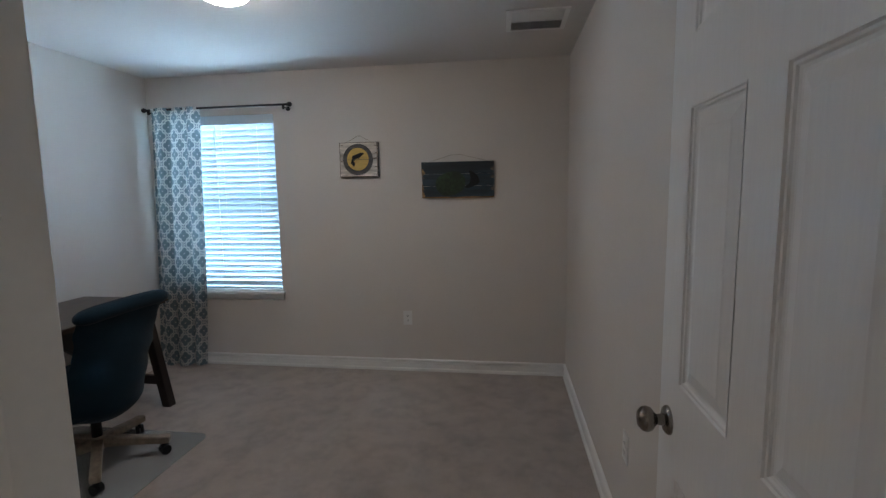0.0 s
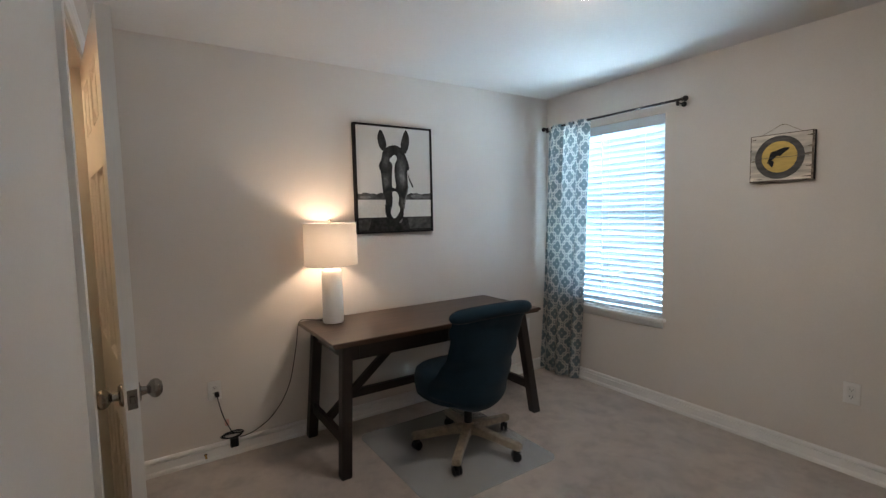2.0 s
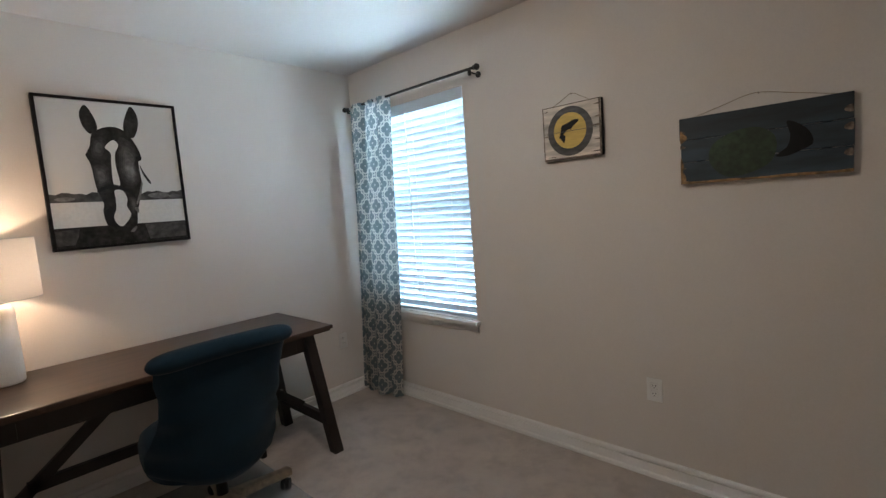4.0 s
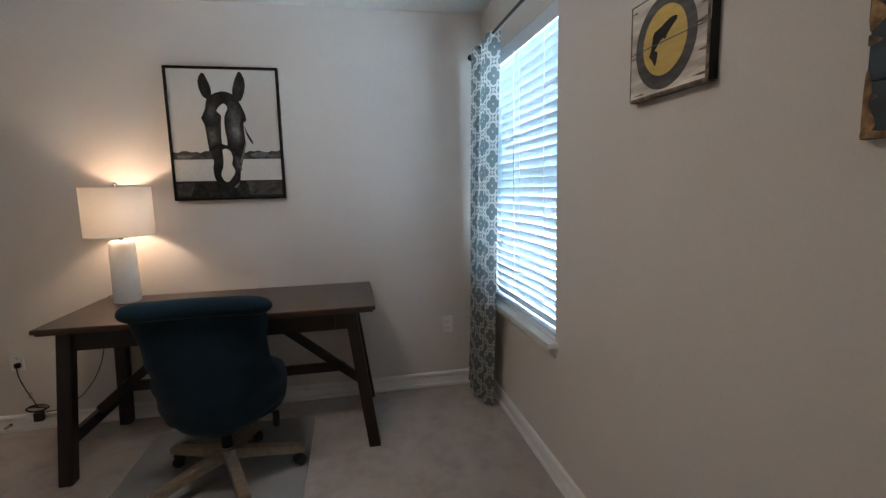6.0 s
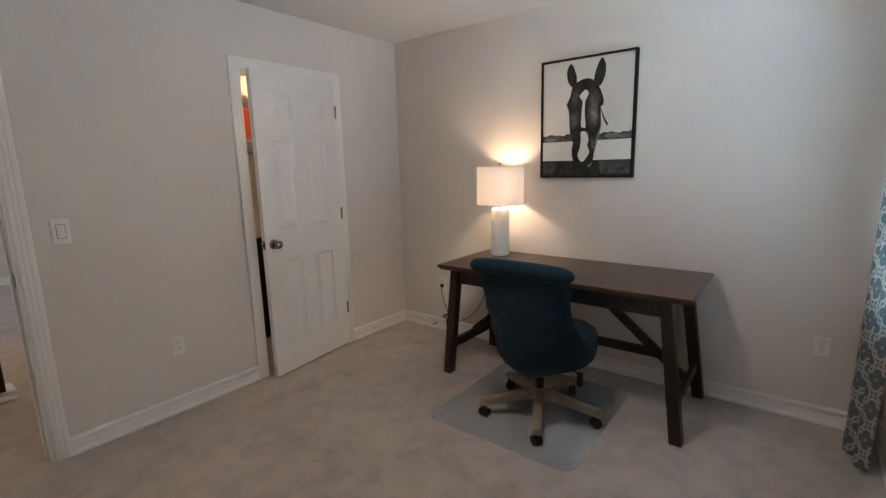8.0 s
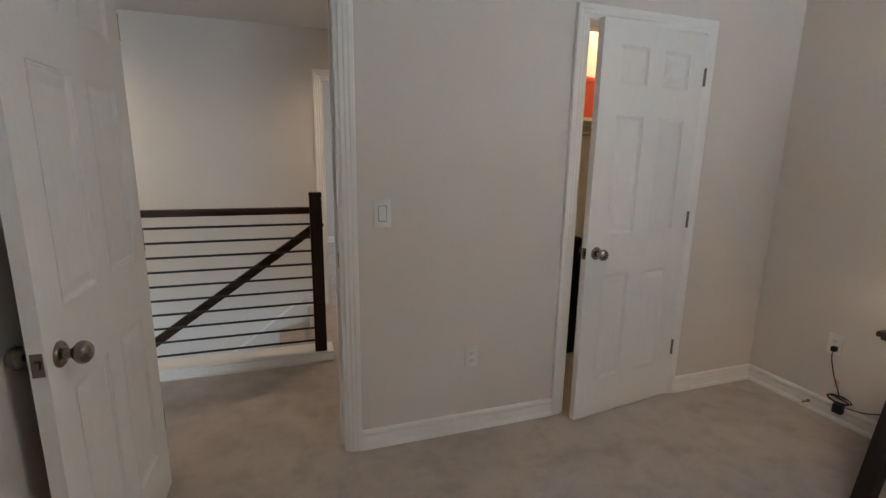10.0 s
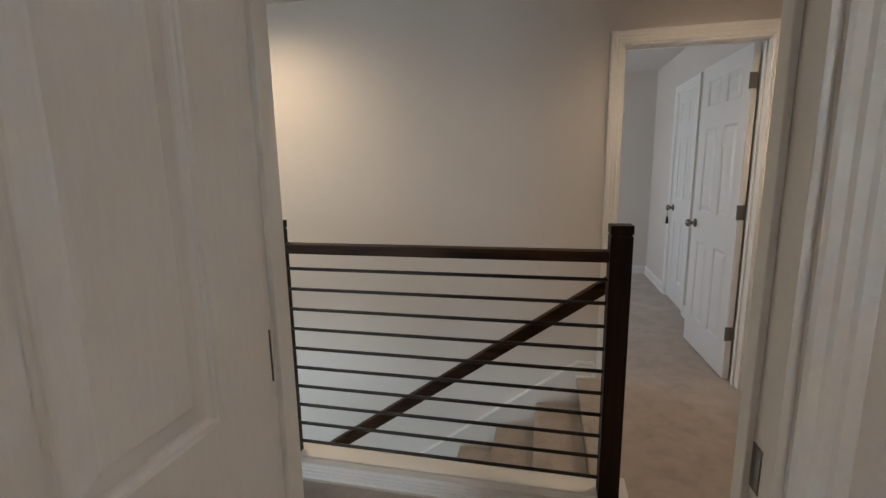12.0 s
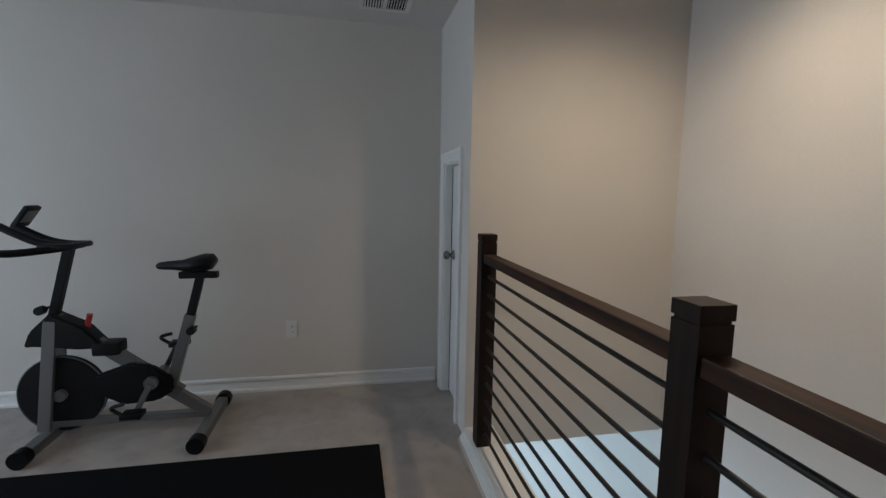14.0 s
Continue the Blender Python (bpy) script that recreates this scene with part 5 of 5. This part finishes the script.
# ---- ceiling things ----
def vent(x0, x1, y0, y1, label):
    th = thing("ceiling_vent", ((x0 + x1) / 2, (y0 + y1) / 2, H), label, "air vent")
    f = 0.028
    for a, b in (((x0, y0), (x0 + f, y1)), ((x1 - f, y0), (x1, y1)), ((x0 + f, y0), (x1 - f, y0 + f)), ((x0 + f, y1 - f), (x1 - f, y1)), ((x0 + f, (y0 + y1) / 2 - 0.012), (x1 - f, (y0 + y1) / 2 + 0.012))):
        part("frame_strip", box(B(), (*a, H - 0.009), (*b, H - 0.001), 0.002), WHITEP, th, at="world")
    part("backing", box(B(), (x0 + f, y0 + f, H - 0.0025), (x1 - f, y1 - f, H - 0.001)), BLACKP, th, at="world")
    k = 7
    for h in (0, 1):
        s0 = y0 + f if h == 0 else (y0 + y1) / 2 + 0.012
        s1 = (y0 + y1) / 2 - 0.012 if h == 0 else y1 - f
        for i in range(k):
            y = s0 + (i + 0.5) * (s1 - s0) / k
            bm = box(B(), (-(x1 - x0) / 2 + f, -0.0045, -0.0005), ((x1 - x0) / 2 - f, 0.0045, 0.0005), 0, Matrix.Translation(((x0 + x1) / 2, y, H - 0.0075)) @ Euler((radians(38 if h else -38), 0, 0)).to_matrix().to_4x4())
            part("slat", bm, WHITEP, th, at="world")
    return th


vent(2.990, 3.338, 2.340, 2.670, "white metal ceiling vent with dark slots")
vent(5.93, 6.230, -0.805, -0.505, "white metal vent in the loft ceiling")

dl = thing("ceiling_light", (1.66, 1.80, H), "lit flush ceiling light with opal glass dome", "ceiling light")
part("pan", lathe(B(), [(0, 0), (0.142, 0), (0.146, -0.010), (0.142, -0.020), (0.130, -0.022), (0, -0.022)], 40), NICKEL, dl, smooth=True)
part("dome", lathe(B(), [(0.128, -0.020), (0.126, -0.034), (0.110, -0.053), (0.080, -0.068), (0.045, -0.076), (0.012, -0.078), (0, -0.078)], 40), DOME, dl, smooth=True)
part("finial", lathe(B(), [(0.008, -0.077), (0.008, -0.082), (0.004, -0.086), (0, -0.087)], 12), NICKEL, dl, smooth=True)


def can(x, y, label):
    th = thing("recessed_light", (x, y, H), label, "downlight")
    part("trim_ring", lathe(B(), [(0.060, -0.001), (0.095, -0.001), (0.095, -0.006), (0.065, -0.010), (0.060, -0.004)], 32), WHITEP, th, smooth=True)
    part("lens", lathe(B(), [(0.060, -0.002), (0.060, -0.004), (0.0, -0.004)], 32), CANLIGHT, th)


can(4.75, -1.64, "lit recessed downlight above the stairwell")
can(2.05, -1.62, "lit recessed downlight in the hall ceiling")

# ---- closet contents ----
bm = B()
box(bm, (0.205, -0.745, 1.62), (1.745, -0.42, 1.640), 0.002)
tagged(part("closet_shelf", bm, SHELFMAT), "white closet shelf lit by a warm bulb", "shelf")
bm = B()
rod(bm, (0.2, -0.46, 1.55), (1.75, -0.46, 1.55), 0.014)
tagged(part("closet_rail", bm, NICKEL, smooth=True), "metal clothes rail under the closet shelf", "clothes rail")
sb = thing("storage_box", (1.10, -0.58, 1.64), "coral red storage box on the closet shelf", "storage box")
part("body", box(B(), (-0.28, -0.14, 0.0), (0.24, 0.14, 0.215), 0.006), CORAL, sb)
part("lid", box(B(), (-0.285, -0.145, 0.20), (0.245, 0.145, 0.232), 0.006), CORAL, sb)
bm = B()
lathe(bm, [(0, 0), (0.13, 0), (0.132, 0.006), (0.09, 0.012), (0.085, 0.07), (0.06, 0.10), (0, 0.105)], 28)
hat = part("felt_hat", bm, CARDBOARD, smooth=True)
hat.location = (1.12, -0.58, 1.873)
tagged(hat, "dark brown felt hat on the storage box", "hat")
cs = thing("instrument_case", (1.06, -0.70, 0), "tall black case leaning in the closet", "case")
part("body", box(B(), (-0.18, -0.045, 0.0), (0.16, 0.04, 0.86), 0.02), BLACKP, cs)
part("handle", tube(B(), [(-0.04, 0.04, 0.62), (-0.03, 0.065, 0.62), (0.03, 0.065, 0.62), (0.04, 0.04, 0.62)], 0.006), BLACKP, cs)
cbl = thing("closet_light", (0.75, -0.42, H), "bare bulb holder in the closet ceiling", "ceiling light")
part("holder", lathe(B(), [(0, 0), (0.055, 0), (0.055, -0.02), (0.025, -0.035), (0.022, -0.07), (0, -0.07)], 20), WHITEP, cbl, smooth=True)

# ---- stairs and railing ----
bm = B()
extrude_profile(bm, [(0, 0), (0.050, 0.0), (0.050, 0.016), (0.044, 0.020), (0.044, 0.026), (0.036, 0.030), (0.036, 0.036), (0.028, 0.042), (0.028, 0.058), (0.0, 0.062)], (2.565, -1.085, 0), (END, -1.085, 0), (0, 1, 0))
box(bm, (2.565, -1.225, 0.0), (END, -1.085, 0.062), 0.003)
structure("trim_stair_sill", bm, TRIM, "white moulded sill under the railing", "trim")

rail = thing("stair_railing", (4.0, RAIL, 0.062), "dark-stained wood railing with horizontal black metal bars", "railing")
POSTS = (2.648, 4.050, 5.465)
PW = 0.0385
for x in POSTS:
    bm = B()
    box(bm, (x - PW, RAIL - PW, 0.062), (x + PW, RAIL + PW, 1.116), 0.0015)
    box(bm, (x - PW + 0.004, RAIL - PW + 0.004, 1.114), (x + PW - 0.004, RAIL + PW - 0.004, 1.124))
    p = part("post", bm, DARKWOOD_V, rail, at="world")
    bm = B()
    box(bm, (x - PW - 0.001, RAIL - PW - 0.001, 1.123), (x + PW + 0.001, RAIL + PW + 0.001, 1.155), 0.002)
    part("post_cap", bm, DARKWOOD_V, p, at="world")
for a, b in zip(POSTS, POSTS[1:]):
    part("top_rail", box(B(), (a + PW, RAIL - 0.030, 1.018), (b - PW, RAIL + 0.030, 1.059), 0.005), DARKWOOD, rail, at="world")
    for i in range(10):
        z = 0.948 - i * 0.0906
        part("bar", rod(B(), (a + PW - 0.003, RAIL, z), (b - PW + 0.003, RAIL, z), 0.0075, n=10), IRON, rail, at="world", smooth=True)

stairs = thing("staircase", (NOSE0, (FAR - 1.19) / 2, 0), "carpeted beige stairs going down beside the wall", "stairs", kind="structure")
for i in range(14):
    x, z = NOSE0 + RUN * i, -RISE * i
    bm = B()
    if i == 0:
        box(bm, (x - 0.06, FAR + 0.002, -0.045), (x + 0.012, -1.192, 0.002), 0.010)
        box(bm, (x - 0.05, FAR + 0.002, -RISE), (x - 0.012, -1.192, -0.03))
    else:
        box(bm, (x - RUN - 0.012, FAR + 0.016, z - 0.045), (x + 0.012, -1.192, z), 0.014)
        box(bm, (x - RUN - 0.05, FAR + 0.016, z - RISE - 0.01), (x - 0.014, -1.192, z - 0.03))
    part("step", bm, CARPET, stairs, at="world", smooth=True)
bm = B()
sl = RISE / RUN
xe = 6.2
outline = [(2.60, 0.108), (2.690, 0.108), (xe, 0.108 - sl * (xe - 2.690)), (xe, -0.25 - sl * (xe - 2.690)), (2.690, -0.25), (2.66, 0.0), (2.60, 0.0)]
a = [bm.verts.new((x, FAR + 0.001, z)) for x, z in outline]
b = [bm.verts.new((x, FAR + 0.015, z)) for x, z in outline]
bm.faces.new(a)
bm.faces.new(b[::-1])
for k in range(len(outline)):
    bm.faces.new((a[k], a[(k + 1) % len(outline)], b[(k + 1) % len(outline)], b[k]))
structure("trim_stair_skirt", bm, WALL, "painted skirt board along the stairs", "trim")
bm = B()
beam(bm, (2.690, FAR + 0.010, 0.112), (xe, FAR + 0.010, 0.112 - sl * (xe - 2.690)), 0.022, 0.014, 0.002)
box(bm, (2.585, FAR + 0.001, 0.105), (2.695, FAR + 0.021, 0.119), 0.002)
structure("trim_skirt_cap", bm, TRIM, "thin white cap along the skirt board", "trim")

hr = thing("handrail", (2.66, -1.275, 0.90), "dark-stained wooden handrail sloping down the stairs", "handrail")
hs = 0.705
part("rail", beam(B(), (2.60, -1.275, 0.893 + 0.06 * hs), (6.2, -1.275, 0.893 - 3.54 * hs), 0.045, 0.055, 0.008), DARKWOOD, hr, at="world")
for x in (3.86, 5.0):
    z = 0.893 - (x - 2.66) * hs
    bm = B()
    tube(bm, [(x, -1.275, z - 0.03), (x, -1.265, z - 0.06), (x, -1.19, z - 0.075)], 0.006)
    rod(bm, (x, -1.20, z - 0.075), (x, -1.19, z - 0.075), 0.02)
    part("bracket", bm, BRONZE, hr, at="world", smooth=True)

# tassel on the bedroom closet knob
ts = thing("tassel", (1.712, -4.375, 0.87), "dark cord tassel hanging from a door knob", "tassel")
part("loop", tube(B(), [(-0.012, 0, 0.05), (0.0, 0.006, 0.02), (0, 0, -0.03)], 0.002, 6), BLACKP, ts)
part("skirt", lathe(B(), [(0.004, -0.02), (0.010, -0.04), (0.016, -0.10), (0, -0.10)], 12), BLACKP, ts, smooth=True)

# ---- loft ----
bm = B()
box(bm, (4.93, -0.592, 0.001), (5.64, 1.28, 0.010), 0.003)
tagged(part("exercise_mat", bm, RUBBER), "black rubber exercise mat lying on the carpet", "mat")

BX = 6.01
bike = thing("exercise_bike", (BX, 0.8, 0), "silver and black indoor exercise bike beside the wall", "exercise bike")


def b_(s, z, dx=0.0):
    return (BX + dx, s - 0.028 if s > 0.9 else s, z)


part("floor_beam", beam(B(), b_(0.44, 0.085), b_(1.24, 0.085), 0.05, 0.035, 0.004), GREYMETAL, bike, at="world")
for s in (0.43, 1.24):
    st = part("stabiliser", beam(B(), b_(s, 0.045, -0.26), b_(s, 0.045, 0.24), 0.06, 0.05, 0.006), GREYMETAL, bike, at="world")
    for d in (-0.275, 0.255):
        bm = B()
        rod(bm, b_(s, 0.045, d - 0.03), b_(s, 0.045, d + 0.03), 0.044, n=18)
        part("foot", bm, BLACKP, st, "black rubber foot", at="world", smooth=True)
part("main_tube", beam(B(), b_(1.19, 0.66), b_(0.58, 0.215), 0.05, 0.065, 0.006), GREYMETAL, bike, at="world")
part("rear_strut", beam(B(), b_(0.66, 0.25), b_(0.44, 0.09), 0.045, 0.06, 0.006), GREYMETAL, bike, at="world")
part("seat_tube", beam(B(), b_(0.63, 0.26), b_(0.515, 0.66), 0.045, 0.055, 0.006), GREYMETAL, bike, at="world")
part("seat_post", beam(B(), b_(0.53, 0.60), b_(0.455, 0.88), 0.035, 0.042, 0.004), BLACKP, bike, at="world")
part("seat_slider", box(B(), (BX - 0.025, 0.365, 0.865), (BX + 0.025, 0.56, 0.900), 0.004), BLACKP, bike, at="world")
for s, z in ((0.49, 0.59), (1.215, 0.725)):
    bm = B()
    rod(bm, b_(s, z, 0), b_(s, z, -0.09), 0.008)
    rod(bm, b_(s, z, -0.06), b_(s, z, -0.10), 0.022)
    part("adjust_knob", bm, BLACKP, bike, at="world", smooth=True)
bm = B()
secs = []
for s, w, zt, zb in ((0.378, 0.060, 0.975, 0.935), (0.395, 0.090, 0.998, 0.912), (0.43, 0.100, 1.000, 0.902), (0.48, 0.086, 0.985, 0.898), (0.54, 0.048, 0.966, 0.905), (0.61, 0.032, 0.960, 0.912), (0.655, 0.026, 0.954, 0.914), (0.672, 0.014, 0.944, 0.922)):
    zm = (zt + zb) / 2
    secs.append([bm.verts.new((BX + w * math.cos(k * math.pi / 6), s, zm + (zt - zb) / 2 * math.sin(k * math.pi / 6))) for k in range(12)])
for p_, q_ in zip(secs, secs[1:]):
    for k in range(12):
        bm.faces.new((p_[k], p_[(k + 1) % 12], q_[(k + 1) % 12], q_[k]))
bm.faces.new(secs[0])
bm.faces.new(secs[-1])
part("saddle", bm, BLACKP, bike, "black padded saddle", at="world", smooth=True)
for d in (-0.065, 0.065):
    part("fork", beam(B(), b_(1.20, 0.66, d * 0.6), b_(1.255, 0.07, d), 0.022, 0.06, 0.004), GREYMETAL, bike, at="world")
bm = B()
rod(bm, b_(1.185, 0.25, -0.022), b_(1.185, 0.25, 0.022), 0.205, n=48)
bmesh.ops.bevel(bm, geom=[e for e in bm.edges if len(e.link_faces) == 2 and e.calc_face_angle(0) > 1.2], offset=0.006, segments=2, affect="EDGES")
fl = part("flywheel", bm, PITCH, bike, "black heavy flywheel", at="world", smooth=True)
part("rim", tube(B(), [b_(1.185 + 0.207 * math.cos(a * math.pi / 18), 0.25 + 0.207 * math.sin(a * math.pi / 18), -0.018) for a in range(37)], 0.004, 6), GREYMETAL, fl, at="world", smooth=True)
part("hub_cap", rod(B(), b_(1.185, 0.25, -0.05), b_(1.185, 0.25, 0.05), 0.030, n=20), GREYMETAL, fl, at="world", smooth=True)
bm = B()
hull = [(1.00, 0.26), (1.0, 0.36), (0.80, 0.42), (0.70, 0.40), (0.60, 0.32), (0.60, 0.25), (0.68, 0.20), (0.85, 0.19)]
a = [bm.verts.new(b_(s, z, -0.075)) for s, z in hull]
b = [bm.verts.new(b_(s, z, -0.030)) for s, z in hull]
bm.faces.new(a)
bm.faces.new(b[::-1])
for k in range(len(hull)):
    bm.faces.new((a[k], a[(k + 1) % len(hull)], b[(k + 1) % len(hull)], b[k]))
bmesh.ops.bevel(bm, geom=bm.edges[:], offset=0.012, segments=2, affect="EDGES")
part("belt_guard", bm, BLACKP, bike, at="world", smooth=True)
bm = B()
hull = [(1.33, 0.52), (1.30, 0.60), (1.20, 0.70), (1.05, 0.62), (0.95, 0.50), (1.10, 0.50), (1.22, 0.53)]
a = [bm.verts.new(b_(s, z, -0.05)) for s, z in hull]
b = [bm.verts.new(b_(s, z, 0.05)) for s, z in hull]
bm.faces.new(a)
bm.faces.new(b[::-1])
for k in range(len(hull)):
    bm.faces.new((a[k], a[(k + 1) % len(hull)], b[(k + 1) % len(hull)], b[k]))
bmesh.ops.bevel(bm, geom=bm.edges[:], offset=0.010, segments=2, affect="EDGES")
part("flywheel_cover", bm, BLACKP, bike, at="world", smooth=True)
for sg, d in ((1, -0.10), (-1, 0.10)):
    e = Vector((BX + d, 0.70 + sg * 0.07, 0.31 - sg * 0.14))
    cr = part("crank_arm", beam(B(), b_(0.70, 0.31, d), e, 0.016, 0.028, 0.003), GREYMETAL, bike, at="world")
    bm = B()
    box(bm, (e.x - 0.09 if d < 0 else e.x + 0.01, e.y - 0.05, e.z - 0.014), (e.x - 0.01 if d < 0 else e.x + 0.09, e.y + 0.05, e.z + 0.014), 0.006)
    tube(bm, [(e.x + d * 0.5, e.y + 0.05, e.z), (e.x + d * 0.5, e.y + 0.10, e.z + 0.04), (e.x + d * 0.5, e.y + 0.04, e.z + 0.06)], 0.01)
    part("pedal", bm, BLACKP, cr, "black caged pedal", at="world", smooth=True)
part("crank_hub", rod(B(), b_(0.70, 0.31, -0.10), b_(0.70, 0.31, 0.10), 0.034, n=20), GREYMETAL, bike, at="world", smooth=True)
part("resistance_knob", rod(B(), b_(1.055, 0.60, 0), b_(1.035, 0.68, 0), 0.014), RED, bike, "small red-topped resistance knob", at="world", smooth=True)
part("handlebar_post", beam(B(), b_(1.20, 0.68), b_(1.105, 1.04), 0.036, 0.045, 0.004), BLACKP, bike, at="world")
for d in (-1, 1):
    part("handlebar", tube(B(), [b_(1.06, 1.05, 0.02 * d), b_(1.16, 1.035, 0.10 * d), b_(1.30, 1.03, 0.19 * d), b_(1.42, 1.07, 0.21 * d), b_(1.47, 1.13, 0.20 * d)], 0.019, 10), BLACKP, bike, "black foam handlebar", at="world", smooth=True)
    part("inner_bar", tube(B(), [b_(1.08, 1.05, 0.03 * d), b_(1.22, 1.07, 0.05 * d), b_(1.38, 1.15, 0.05 * d)], 0.019, 10), BLACKP, bike, at="world", smooth=True)
part("bottle_tray", box(B(), (BX - 0.10, 1.012, 1.035), (BX + 0.10, 1.172, 1.065), 0.012), BLACKP, bike, at="world", smooth=True)
bm = B()
box(bm, (-0.055, -0.012, -0.06), (0.055, 0.012, 0.06), 0.008, Matrix.Translation(b_(1.285, 1.20)) @ Euler((radians(35), 0, 0)).to_matrix().to_4x4())
mon = part("monitor", bm, BLACKP, bike, "small black display console", at="world", smooth=True)
bm = B()
box(bm, (-0.042, -0.0135, -0.03), (0.042, -0.0122, 0.04), 0, Matrix.Translation(b_(1.285, 1.20)) @ Euler((radians(35), 0, 0)).to_matrix().to_4x4())
part("screen", bm, GREYMETAL, mon, "grey display screen", at="world")
part("brake_caliper", box(B(), (BX - 0.055, 0.86, 0.46), (BX + 0.055, 0.99, 0.53), 0.012, Matrix.Identity(4)), BLACKP, bike, at="world", smooth=True)
bike.location.y -= 0.092
